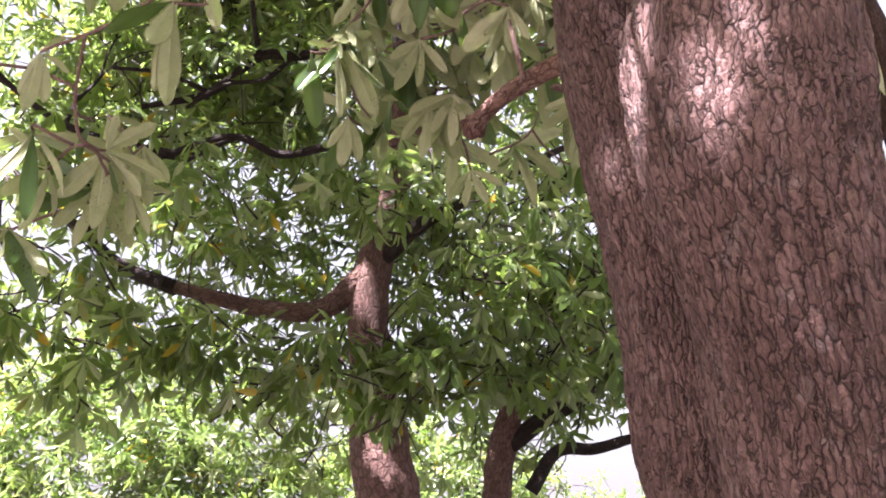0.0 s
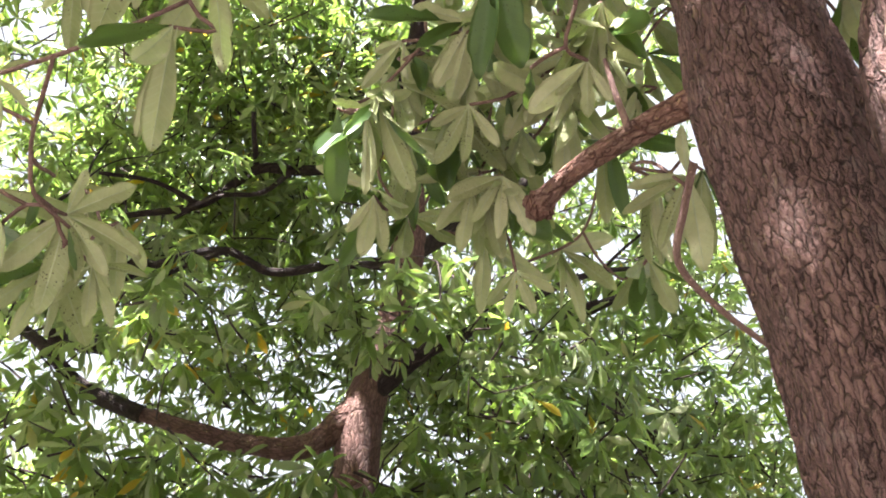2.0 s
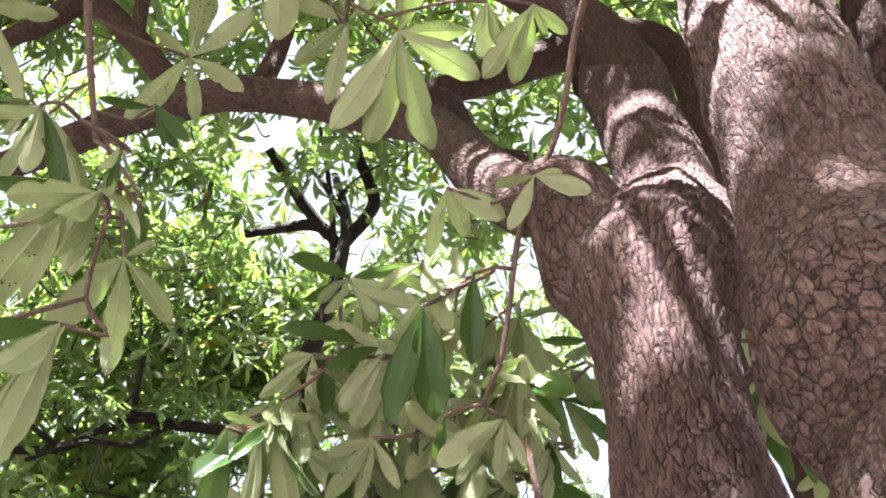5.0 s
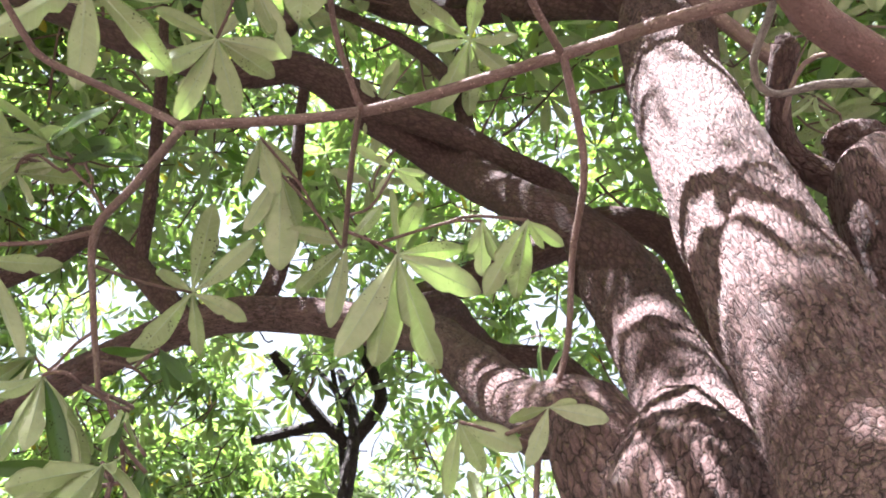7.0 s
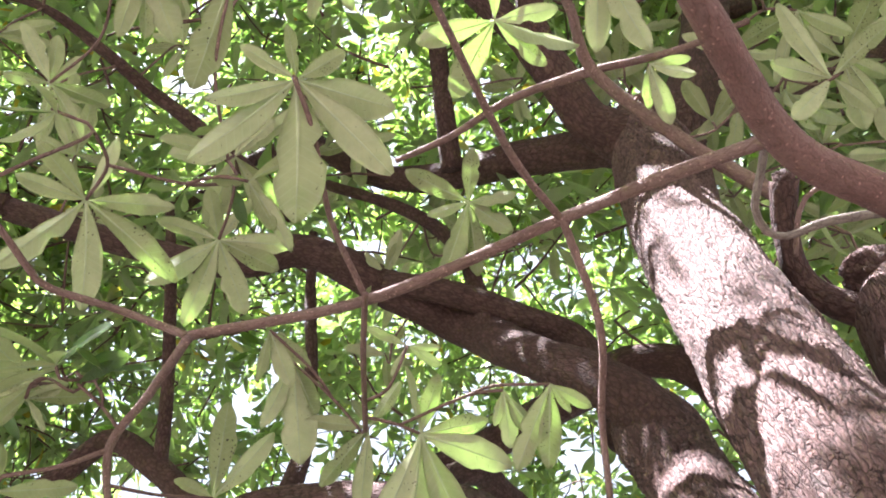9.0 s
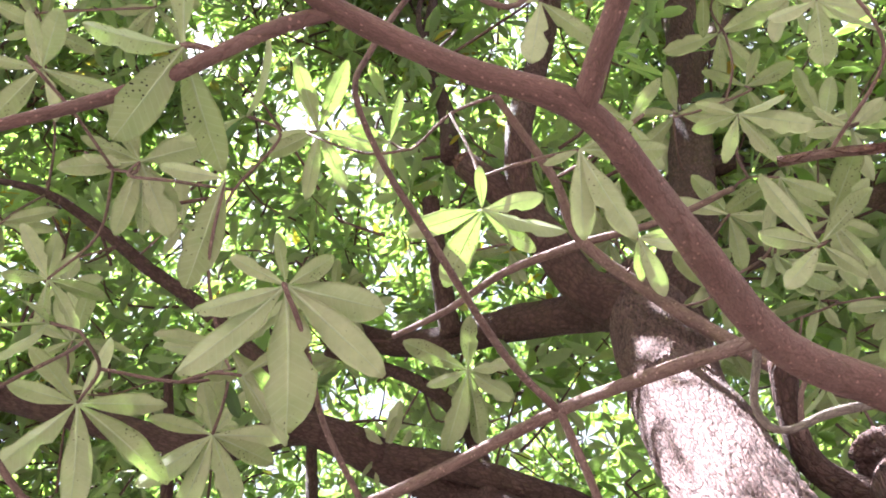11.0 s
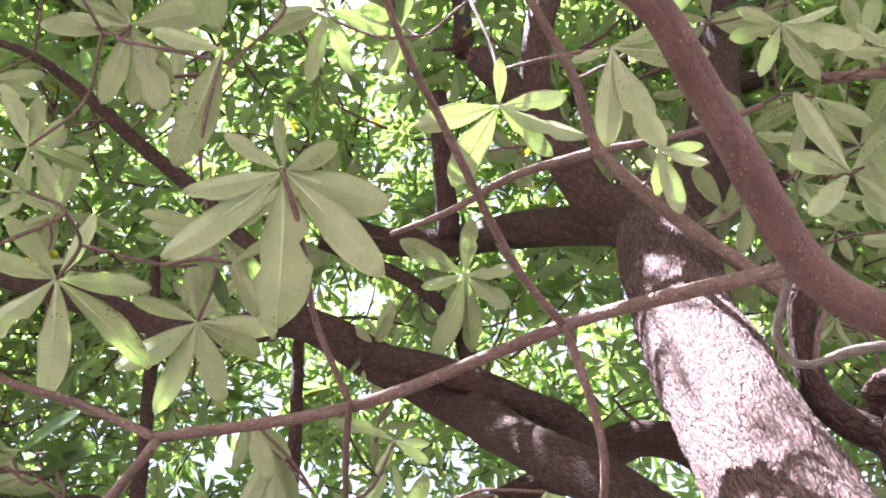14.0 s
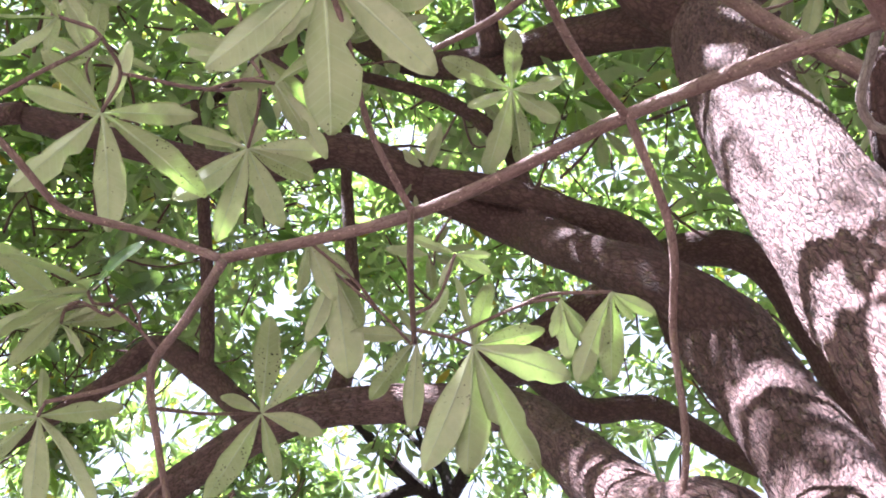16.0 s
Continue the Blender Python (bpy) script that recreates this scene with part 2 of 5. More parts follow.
leaf_under = leaf_skin("leaf_underside", (0.60, 0.575, 0.40), (0.305, 0.315, 0.172), (0.71, 0.80, 0.33), 0.42, 0.38, spots=True)
leaf_upper = leaf_skin("leaf_upper_side", (0.04, 0.075, 0.028), (0.026, 0.052, 0.024), (0.6, 0.8, 0.34), 0.24, 0.34, spots=True, veins=0.3, vein_colour=(0.075, 0.115, 0.045))
leaf_rib = leaf_skin("leaf_midrib", (0.58, 0.60, 0.42), (0.52, 0.55, 0.36), (0.6, 0.68, 0.35), 0.5, 0.3)
UPPER = ([(0.0, (0.026, 0.05, 0.024)), (0.5, (0.04, 0.072, 0.032)), (0.9, (0.07, 0.11, 0.05)), (0.985, (0.085, 0.125, 0.055)), (0.988, (0.45, 0.30, 0.03))],
         [(0.0, (0.44, 0.60, 0.2)), (0.5, (0.56, 0.73, 0.25)), (0.9, (0.78, 0.94, 0.33)), (0.985, (0.8, 0.95, 0.33)), (0.988, (0.85, 0.6, 0.1))])
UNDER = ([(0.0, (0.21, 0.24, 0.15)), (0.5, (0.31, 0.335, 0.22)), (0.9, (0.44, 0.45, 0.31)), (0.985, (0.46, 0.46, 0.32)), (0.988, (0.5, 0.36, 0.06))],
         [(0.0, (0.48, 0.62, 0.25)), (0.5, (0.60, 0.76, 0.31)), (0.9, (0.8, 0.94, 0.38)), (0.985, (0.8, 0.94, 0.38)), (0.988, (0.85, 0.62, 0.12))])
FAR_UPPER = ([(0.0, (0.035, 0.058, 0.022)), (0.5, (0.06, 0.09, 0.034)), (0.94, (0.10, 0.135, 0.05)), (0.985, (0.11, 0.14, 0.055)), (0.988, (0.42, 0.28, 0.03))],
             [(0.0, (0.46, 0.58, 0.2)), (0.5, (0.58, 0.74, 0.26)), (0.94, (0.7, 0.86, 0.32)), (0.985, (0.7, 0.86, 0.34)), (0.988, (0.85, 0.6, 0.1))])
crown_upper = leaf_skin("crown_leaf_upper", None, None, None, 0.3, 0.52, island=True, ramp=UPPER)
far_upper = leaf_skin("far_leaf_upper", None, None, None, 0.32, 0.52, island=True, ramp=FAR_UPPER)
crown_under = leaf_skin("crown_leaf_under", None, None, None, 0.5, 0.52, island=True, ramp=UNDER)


def soil_skin():
    m, nt, node, out = material("dry_soil")
    co = node("TexCoord").outputs["Object"]
    big = node("TexNoise", {"Vector": co, "Scale": 0.6, "Detail": 6})
    fine = node("TexNoise", {"Vector": co, "Scale": 30.0, "Detail": 6})
    col = node("ValToRGB", {"Fac": big.outputs["Fac"]}, ramp=[(0.3, (0.050, 0.042, 0.033)), (0.7, (0.095, 0.082, 0.066))])
    bmp = node("Bump", {"Strength": 0.5, "Distance": 0.02, "Height": fine.outputs["Fac"]})
    b = node("BsdfPrincipled", {"Base Color": col.outputs[0], "Roughness": 0.95, "Normal": bmp.outputs[0]})
    nt.links.new(b.outputs[0], out.inputs[0])
    return m


soil = soil_skin()


# ---- shapes ----
def spline(rows, step):
    """Points and radii along a smooth curve through rows of (x, y, z, r)."""
    a = np.array(rows, float)
    a = np.vstack([2 * a[0] - a[1], a, 2 * a[-1] - a[-2]])
    out = []
    for i in range(1, len(a) - 2):
        p0, p1, p2, p3 = a[i - 1:i + 3]
        n = max(2, int(np.linalg.norm((p2 - p1)[:3]) / step))
        for t in np.arange(n) / n:
            out.append(0.5 * (2 * p1 + (p2 - p0) * t + (2 * p0 - 5 * p1 + 4 * p2 - p3) * t * t + (3 * p1 - p0 - 3 * p2 + p3) * t ** 3))
    out.append(a[-2])
    out = np.array(out)
    out[:, 3] = np.maximum(out[:, 3], 0.0015)
    return out


def tube(rows, sides, step, relief=None):
    """Vertices, faces and grain (round, round, along, in metres) of a closed tube along the curve."""
    c = spline(rows, step)
    way = np.gradient(c[:, :3], axis=0)
    way /= np.linalg.norm(way, axis=1)[:, None]
    side = np.cross(way[0], (0.3, 0.9, 0.1))
    verts, grain, run, girth = [], [], 0.0, float(np.median(c[:, 3]))
    for i, (p, w) in enumerate(zip(c, way)):
        side = side - w * (side @ w)
        side /= np.linalg.norm(side)
        up = np.cross(w, side)
        if i:
            run += np.linalg.norm(p[:3] - c[i - 1, :3])
        for k in range(sides):
            a = 2 * math.pi * k / sides
            n = side * math.cos(a) + up * math.sin(a)
            r = p[3] + (relief(girth * math.cos(a), girth * math.sin(a), run, p[3]) if relief else 0.0)
            verts.append(p[:3] + n * r)
            grain.append((girth * math.cos(a) + c[0, 0], girth * math.sin(a) + c[0, 1], run))
    m = len(c)
    faces = [(i * sides + k, i * sides + (k + 1) % sides, (i + 1) * sides + (k + 1) % sides, (i + 1) * sides + k) for i in range(m - 1) for k in range(sides)]
    faces.append(tuple(range(sides))[::-1])
    faces.append(tuple(range((m - 1) * sides, m * sides)))
    return verts, faces, grain


def mesh_of(name, verts, faces, materials, grain=None, smooth=True):
    me = bpy.data.meshes.new(name)
    me.from_pydata([tuple(v) for v in verts], [], faces)
    for m in materials:
        me.materials.append(m)
    if smooth:
        me.polygons.foreach_set("use_smooth", [True] * len(me.polygons))
    if grain is not None:
        me.attributes.new("grain", "FLOAT_VECTOR", "POINT").data.foreach_set("vector", np.array(grain, dtype=np.float32).ravel())
    me.update()
    return me


def part(name, me, parent, label=""):
    ob = new(name, me)
    ob.parent = parent
    return tagged(ob, label)


def gnarl(u, v, s, r):
    """Relief of a limb: swellings and shallow cracks."""
    q = Vector((u * 9, v * 9, s * 5))
    return r * (0.13 * noise.noise(q) + 0.07 * noise.noise(q * 3.1))


def plated(u, v, s, r):
    """Relief of old bark: ridges parted by long wavy fissures, on swellings."""
    w = noise.noise_vector(Vector((u * 24, v * 24, s * 13)))
    q = Vector((u * 72, v * 72, s * 17)) + 0.8 * w
    one = min(1.0, abs(noise.noise(q)) / 0.22)
    two = min(1.0, abs(noise.noise(q * 1.9)) / 0.25)
    d = noise.voronoi(Vector((u * 30, v * 30, s * 18)) + 0.5 * w)[0]
    edge = min(1.0, (d[1] - d[0]) * 4)
    big = 0.007 * noise.noise(Vector((u * 5, v * 5, s * 3))) + 0.006 * noise.noise(Vector((u * 13, v * 13, s * 8)))
    return big + (0.006 * one + 0.0025 * two) * (0.35 + 0.65 * min(1.0, max(0.0, 0.5 + 1.6 * noise.noise(q * 0.31)))) + 0.0006 * edge - 0.005


spots_near = []          # places on the tree's wood from which twigs may start


def limb(tree_ob, name, rows, skin=None):
    r = max(row[3] for row in rows)
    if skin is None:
        skin = bark_limb if tree_ob is tree else bark_far_shaded
    sides = 10 if r < 0.02 else 16 if r < 0.05 else 28
    verts, faces, grain = tube(rows, sides, max(0.02, r * 0.5), gnarl)
    if tree_ob is tree:
        spots_near.extend((Vector(c[:3]), c[3]) for c in spline(rows, 0.08))
    else:
        spots_far.extend((Vector(c[:3]), c[3]) for c in spline(rows, 0.25))
    return part(name, mesh_of(name, verts, faces, [skin], grain), tree_ob)


spots_far = []


def thing(name, label, category, kind="", place=(0, 0, 0)):
    ob = new(name)
    ob.location = place
    return tagged(ob, label, category, kind=kind)


# ---- ground ----
gb = bmesh.new()
bmesh.ops.create_grid(gb, x_segments=90, y_segments=90, size=1.0)
for v in gb.verts:
    a = max(abs(v.co.x), abs(v.co.y))
    k = 3 + 900 * a ** 5
    v.co.x, v.co.y = v.co.x * k * 2, v.co.y * k * 2
    v.co.z = 0.05 * noise.noise(v.co * 0.6) if a < 0.7 else 0.0
ground_me = bpy.data.meshes.new("ground")
gb.to_mesh(ground_me)
gb.free()
ground_me.materials.append(soil)
ground = tagged(new("ground", ground_me), "dark brown soil under the trees", "ground", kind="structure")

# ---- the near tree: two stems from one root, limbs, twigs ----
tree = thing("tree", "large broadleaf tree with two leaning brown stems and leathery leaves", "tree", place=(0.85, 2.0, 0))
tree.matrix_world = pose(0, 0, 0)
TRUNK_A = [(0.96, 1.95, -0.15, 0.3), (0.876, 1.865, 0.5, 0.218), (0.825, 1.811, 1.0, 0.19), (0.78, 1.757, 1.3, 0.169), (0.737, 1.705, 1.5, 0.158),
           (0.699, 1.656, 1.65, 0.151), (0.664, 1.611, 1.8, 0.149), (0.625, 1.574, 1.95, 0.156), (0.583, 1.546, 2.1, 0.167), (0.567, 1.527, 2.25, 0.176),
           (0.572, 1.533, 2.4, 0.157), (0.529, 1.561, 2.55, 0.162), (0.515, 1.573, 2.7, 0.136), (0.495, 1.577, 2.9, 0.121), (0.479, 1.576, 3.2, 0.123),
           (0.466, 1.577, 3.5, 0.125), (0.461, 1.583, 3.85, 0.126), (0.464, 1.59, 4.2, 0.131), (0.488, 1.57, 4.6, 0.147), (0.495, 1.5, 4.88, 0.13),
           (0.5, 1.48, 5.02, 0.08)]
TRUNK_B = [(0.86, 2.16, -0.15, 0.24), (0.784, 2.111, 0.6, 0.18), (0.74, 2.079, 1.0, 0.154), (0.696, 2.046, 1.3, 0.136), (0.651, 2.015, 1.5, 0.128),
           (0.604, 1.986, 1.7, 0.127), (0.565, 1.958, 1.9, 0.122), (0.525, 1.943, 2.1, 0.123), (0.478, 1.937, 2.3, 0.123), (0.429, 1.93, 2.5, 0.121),
           (0.4, 1.916, 2.65, 0.111), (0.382, 1.913, 2.8, 0.119), (0.387, 1.929, 2.95, 0.16), (0.431, 1.959, 3.1, 0.152), (0.452, 1.997, 3.25, 0.114),
           (0.46, 2.031, 3.4, 0.109), (0.443, 2.07, 3.6, 0.109), (0.428, 2.112, 3.8, 0.109), (0.407, 2.158, 4.05, 0.12), (0.4, 2.17, 4.2, 0.07)]
STUB = [(0.36, 1.92, 2.49, 0.03), (0.313, 2.0, 2.515, 0.0245), (0.25, 2.13, 2.548, 0.0225), (0.19, 2.25, 2.572, 0.022), (0.14, 2.36, 2.58, 0.022), (0.108, 2.43, 2.577, 0.026)]
S_TIP = (0.8, 1.54, 3.73)
SB_TIP = (0.62, 1.37, 3.87)
STUMP_TIP = (-0.11, 1.04, 5.19)

verts, faces, grain = tube(TRUNK_A, 220, 0.0095, plated)
part("trunk", mesh_of("trunk", verts, faces, [bark_plated], grain), tree, "thick leaning stem with plated reddish-brown bark")
verts, faces, grain = tube(TRUNK_B, 170, 0.0095, plated)
part("trunk", mesh_of("trunk", verts, faces, [bark_big], grain), tree, "slimmer stem bending at a swollen knee")
for rows in (TRUNK_A, TRUNK_B):
    spots_near.extend((Vector(c[:3]), c[3]) for c in spline(rows, 0.1))
verts, faces, grain = tube(STUB, 18, 0.012, gnarl)
spots_near.extend((Vector(c[:3]), c[3]) for c in spline(STUB, 0.06))
part("stub", mesh_of("stub", verts, faces, [bark_peeled], grain), tree, "broken side branch with peeled orange-red bark")


def knob(place, r, skin, label, squash=(1, 1, 1), name="burl"):
    """A ragged swelling of torn wood and bark."""
    kb = bmesh.new()
    bmesh.ops.create_icosphere(kb, subdivisions=4, radius=1)
    for v in kb.verts:
        q = v.co * 2.2 + Vector(place) * 9
        f = 1 + 0.35 * noise.noise(q) + 0.3 * abs(noise.noise(q * 2.7)) + 0.12 * noise.noise(q * 7)
        v.co = Vector((v.co.x * squash[0], v.co.y * squash[1], v.co.z * squash[2])) * f * r + Vector(place)
    me = bpy.data.meshes.new(name)
    kb.to_mesh(me)
    kb.free()
    me.materials.append(skin)
    me.attributes.new("grain", "FLOAT_VECTOR", "POINT").data.foreach_set("vector", np.array([v.co for v in me.vertices], dtype=np.float32).ravel())
    me.polygons.foreach_set("use_smooth", [True] * len(me.polygons))
    return part(name, me, tree, label)


knob(STUB[-1][:3], 0.031, bark_peeled, "ragged knob of torn reddish bark")
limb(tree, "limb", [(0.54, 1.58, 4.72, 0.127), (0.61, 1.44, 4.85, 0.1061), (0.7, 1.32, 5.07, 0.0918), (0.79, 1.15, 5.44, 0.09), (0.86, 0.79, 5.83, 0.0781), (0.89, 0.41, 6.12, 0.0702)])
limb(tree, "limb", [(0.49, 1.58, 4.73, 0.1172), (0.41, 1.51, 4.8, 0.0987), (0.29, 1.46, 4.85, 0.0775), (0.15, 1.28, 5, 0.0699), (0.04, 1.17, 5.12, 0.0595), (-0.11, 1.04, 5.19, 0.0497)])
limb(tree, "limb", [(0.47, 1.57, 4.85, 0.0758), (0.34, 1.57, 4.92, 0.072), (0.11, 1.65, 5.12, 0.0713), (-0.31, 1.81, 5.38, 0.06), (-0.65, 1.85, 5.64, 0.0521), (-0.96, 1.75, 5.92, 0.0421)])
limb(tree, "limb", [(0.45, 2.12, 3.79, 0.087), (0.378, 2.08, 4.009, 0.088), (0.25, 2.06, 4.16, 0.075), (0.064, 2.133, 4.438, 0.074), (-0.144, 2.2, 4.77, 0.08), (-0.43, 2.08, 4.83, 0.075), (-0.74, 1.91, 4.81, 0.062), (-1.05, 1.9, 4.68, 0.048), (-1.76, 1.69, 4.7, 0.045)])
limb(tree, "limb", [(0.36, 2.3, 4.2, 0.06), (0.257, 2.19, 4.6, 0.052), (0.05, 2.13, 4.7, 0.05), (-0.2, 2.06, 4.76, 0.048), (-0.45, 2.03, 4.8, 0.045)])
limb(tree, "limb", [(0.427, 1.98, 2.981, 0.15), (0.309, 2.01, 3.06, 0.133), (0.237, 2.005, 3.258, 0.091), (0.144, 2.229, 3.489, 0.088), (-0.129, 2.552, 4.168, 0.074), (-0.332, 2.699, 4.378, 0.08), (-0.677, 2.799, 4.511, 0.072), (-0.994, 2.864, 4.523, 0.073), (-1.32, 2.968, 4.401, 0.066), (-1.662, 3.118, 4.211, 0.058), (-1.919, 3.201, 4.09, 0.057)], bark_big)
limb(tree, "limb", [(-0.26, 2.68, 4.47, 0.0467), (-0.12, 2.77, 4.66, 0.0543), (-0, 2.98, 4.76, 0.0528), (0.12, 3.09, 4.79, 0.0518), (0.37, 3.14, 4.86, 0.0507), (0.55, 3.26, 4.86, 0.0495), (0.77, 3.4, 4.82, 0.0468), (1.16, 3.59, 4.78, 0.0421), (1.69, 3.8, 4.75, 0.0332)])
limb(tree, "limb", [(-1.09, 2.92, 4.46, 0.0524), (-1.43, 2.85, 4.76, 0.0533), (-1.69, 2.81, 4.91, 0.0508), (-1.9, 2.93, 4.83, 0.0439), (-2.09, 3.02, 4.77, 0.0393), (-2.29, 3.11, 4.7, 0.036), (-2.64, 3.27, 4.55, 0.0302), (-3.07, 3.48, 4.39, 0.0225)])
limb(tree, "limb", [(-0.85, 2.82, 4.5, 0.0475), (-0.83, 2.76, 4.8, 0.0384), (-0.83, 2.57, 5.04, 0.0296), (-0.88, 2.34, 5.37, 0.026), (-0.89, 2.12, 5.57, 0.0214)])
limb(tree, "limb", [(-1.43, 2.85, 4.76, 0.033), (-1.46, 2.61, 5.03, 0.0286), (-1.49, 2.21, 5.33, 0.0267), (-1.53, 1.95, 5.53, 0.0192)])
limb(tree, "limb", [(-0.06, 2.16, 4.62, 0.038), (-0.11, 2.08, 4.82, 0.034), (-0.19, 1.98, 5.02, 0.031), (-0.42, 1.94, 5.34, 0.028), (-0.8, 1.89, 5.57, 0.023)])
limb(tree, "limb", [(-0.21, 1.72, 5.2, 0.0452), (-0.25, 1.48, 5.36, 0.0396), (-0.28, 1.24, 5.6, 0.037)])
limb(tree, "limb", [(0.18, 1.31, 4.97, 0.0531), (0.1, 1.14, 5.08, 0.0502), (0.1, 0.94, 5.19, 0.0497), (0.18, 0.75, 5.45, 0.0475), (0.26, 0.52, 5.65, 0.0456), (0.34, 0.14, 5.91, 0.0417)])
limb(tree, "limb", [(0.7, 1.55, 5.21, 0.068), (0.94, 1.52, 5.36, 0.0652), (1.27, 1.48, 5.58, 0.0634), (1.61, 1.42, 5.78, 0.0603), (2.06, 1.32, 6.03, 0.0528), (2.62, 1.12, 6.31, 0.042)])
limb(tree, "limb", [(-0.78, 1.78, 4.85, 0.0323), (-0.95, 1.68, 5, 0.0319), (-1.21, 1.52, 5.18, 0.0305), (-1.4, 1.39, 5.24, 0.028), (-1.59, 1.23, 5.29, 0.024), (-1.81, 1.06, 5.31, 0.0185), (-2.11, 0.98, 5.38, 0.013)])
limb(tree, "limb", [(0.77, 1.99, 3.01, 0.1199), (0.92, 1.87, 3.26, 0.1432), (0.91, 1.73, 3.47, 0.1418), (0.86, 1.63, 3.59, 0.1302), (0.82, 1.56, 3.69, 0.0979), (0.8, 1.54, 3.73, 0.0494)], bark_big)
limb(tree, "limb", [(0.78, 1.61, 3.67, 0.0417), (0.71, 1.6, 3.71, 0.0362), (0.66, 1.58, 3.75, 0.0322), (0.63, 1.53, 3.79, 0.0295), (0.62, 1.45, 3.84, 0.0282), (0.62, 1.37, 3.87, 0.0326)])
knob(S_TIP, 0.066, bark_limb, "ragged dark hollow knob of broken wood", (1.1, 0.9, 0.8), "broken_knob")
knob((0.443, 1.534, 2.771), 0.017, bark_peeled, "small orange scar in the bark", (0.8, 0.5, 1.2), "bark_scar")
knob((-0.216, 2.156, 4.778), 0.016, bark_peeled, "small orange scar in the bark", (1.2, 0.6, 0.7), "bark_scar")
knob(STUMP_TIP, 0.036, bark_peeled, "torn reddish end of a broken limb", (1, 1, 1), "broken_knob")
knob(SB_TIP, 0.024, bark_limb, "rough broken tip", (1, 1, 1.2), "broken_knob")
limb(tree, "branch", [(0.72, 1.3, 3.43, 0.0366), (0.64, 1.26, 3.44, 0.0357), (0.46, 1.16, 3.42, 0.032), (0.25, 0.89, 3.3, 0.0242), (0.13, 0.74, 3.22, 0.0204), (-0.03, 0.67, 3.18, 0.0167), (-0.17, 0.59, 3.13, 0.0147), (-0.22, 0.54, 3.09, 0.0137)], bark_red)
limb(tree, "branch", [(0.13, 0.74, 3.22, 0.0181), (0.15, 0.67, 3.19, 0.0167), (0.18, 0.59, 3.18, 0.0154), (0.19, 0.52, 3.17, 0.0147)], bark_red)
limb(tree, "branch", [(-0.17, 0.59, 3.13, 0.0105), (-0.26, 0.61, 3.11, 0.0105), (-0.4, 0.66, 3.09, 0.0094), (-0.56, 0.69, 3.07, 0.0083), (-0.61, 0.7, 3.04, 0.0075)], bark_red)
limb(tree, "twig", [(0.44, 1.16, 3.45, 0.0135), (0.29, 1.27, 3.59, 0.0139), (0.11, 1.41, 3.75, 0.0136), (-0.3, 1.55, 3.65, 0.0127), (-0.71, 1.62, 3.61, 0.0116)], bark_twig)
limb(tree, "twig", [(-0.71, 1.62, 3.61, 0.0097), (-0.88, 1.58, 3.66, 0.0087), (-1, 1.5, 3.61, 0.0082), (-1.03, 1.45, 3.6, 0.0081), (-1.08, 1.34, 3.6, 0.0072), (-1.16, 1.2, 3.59, 0.0062)], bark_twig)
limb(tree, "twig", [(-0.69, 1.6, 3.56, 0.0109), (-0.85, 1.8, 3.66, 0.0111), (-1.03, 2.02, 3.75, 0.0112), (-0.99, 2.15, 3.61, 0.0091), (-0.9, 2.26, 3.41, 0.0069)], bark_twig)
limb(tree, "twig", [(-1.03, 2.02, 3.75, 0.0075), (-1.15, 2.05, 3.72, 0.0063), (-1.29, 2.06, 3.69, 0.0059)], bark_twig)
limb(tree, "twig", [(0.11, 1.4, 3.75, 0.0098), (0.19, 1.62, 3.65, 0.0088), (0.19, 1.8, 3.56, 0.0078), (0.19, 1.92, 3.37, 0.0072), (0.15, 2.05, 3.2, 0.0069), (0.15, 2.11, 2.97, 0.0057), (0.15, 2.15, 2.88, 0.0047)], bark_twig)
limb(tree, "twig", [(0.11, 1.41, 3.75, 0.0091), (-0, 1.23, 3.64, 0.0082), (-0.12, 0.94, 3.48, 0.0066), (-0.17, 0.82, 3.42, 0.0056), (-0.2, 0.7, 3.38, 0.0048), (-0.16, 0.64, 3.3, 0.0047), (-0.1, 0.57, 3.3, 0.0044), (-0.03, 0.51, 3.26, 0.0039)], bark_twig)
limb(tree, "twig", [(-0.31, 1.52, 3.61, 0.0070), (-0.35, 1.74, 3.74, 0.0074), (-0.4, 2.09, 3.94, 0.0075)], bark_twig)
limb(tree, "twig", [(-0.32, 1.54, 3.65, 0.0072), (-0.38, 1.37, 3.66, 0.0065), (-0.4, 1.18, 3.66, 0.0059), (-0.43, 1.07, 3.67, 0.0050)], bark_twig)
limb(tree, "twig", [(0.26, 1.23, 4.56, 0.0168), (0.02, 1.32, 4.61, 0.0129), (-0.18, 1.44, 4.62, 0.0114), (-0.36, 1.52, 4.63, 0.0089)], bark_twig)
limb(tree, "twig", [(0.02, 0.77, 4.54, 0.0113), (0.18, 1.03, 4.56, 0.0148), (0.26, 1.23, 4.56, 0.0185), (0.48, 1.39, 4.38, 0.0209), (0.61, 1.45, 4.21, 0.0216), (0.68, 1.47, 4.07, 0.0221)], bark_twig)
limb(tree, "twig", [(0.26, 1.23, 4.56, 0.0126), (0.51, 1.18, 4.58, 0.0111), (0.73, 1.11, 4.65, 0.0098)], bark_twig)
limb(tree, "twig", [(0.45, 1.18, 3.5, 0.0082), (0.45, 1.24, 3.51, 0.0078), (0.45, 1.31, 3.52, 0.0079), (0.48, 1.36, 3.53, 0.0081), (0.52, 1.37, 3.53, 0.007), (0.58, 1.35, 3.54, 0.0088), (0.65, 1.34, 3.55, 0.0096), (0.78, 1.33, 3.55, 0.0093), (0.95, 1.36, 3.55, 0.0098)], bark_pale)
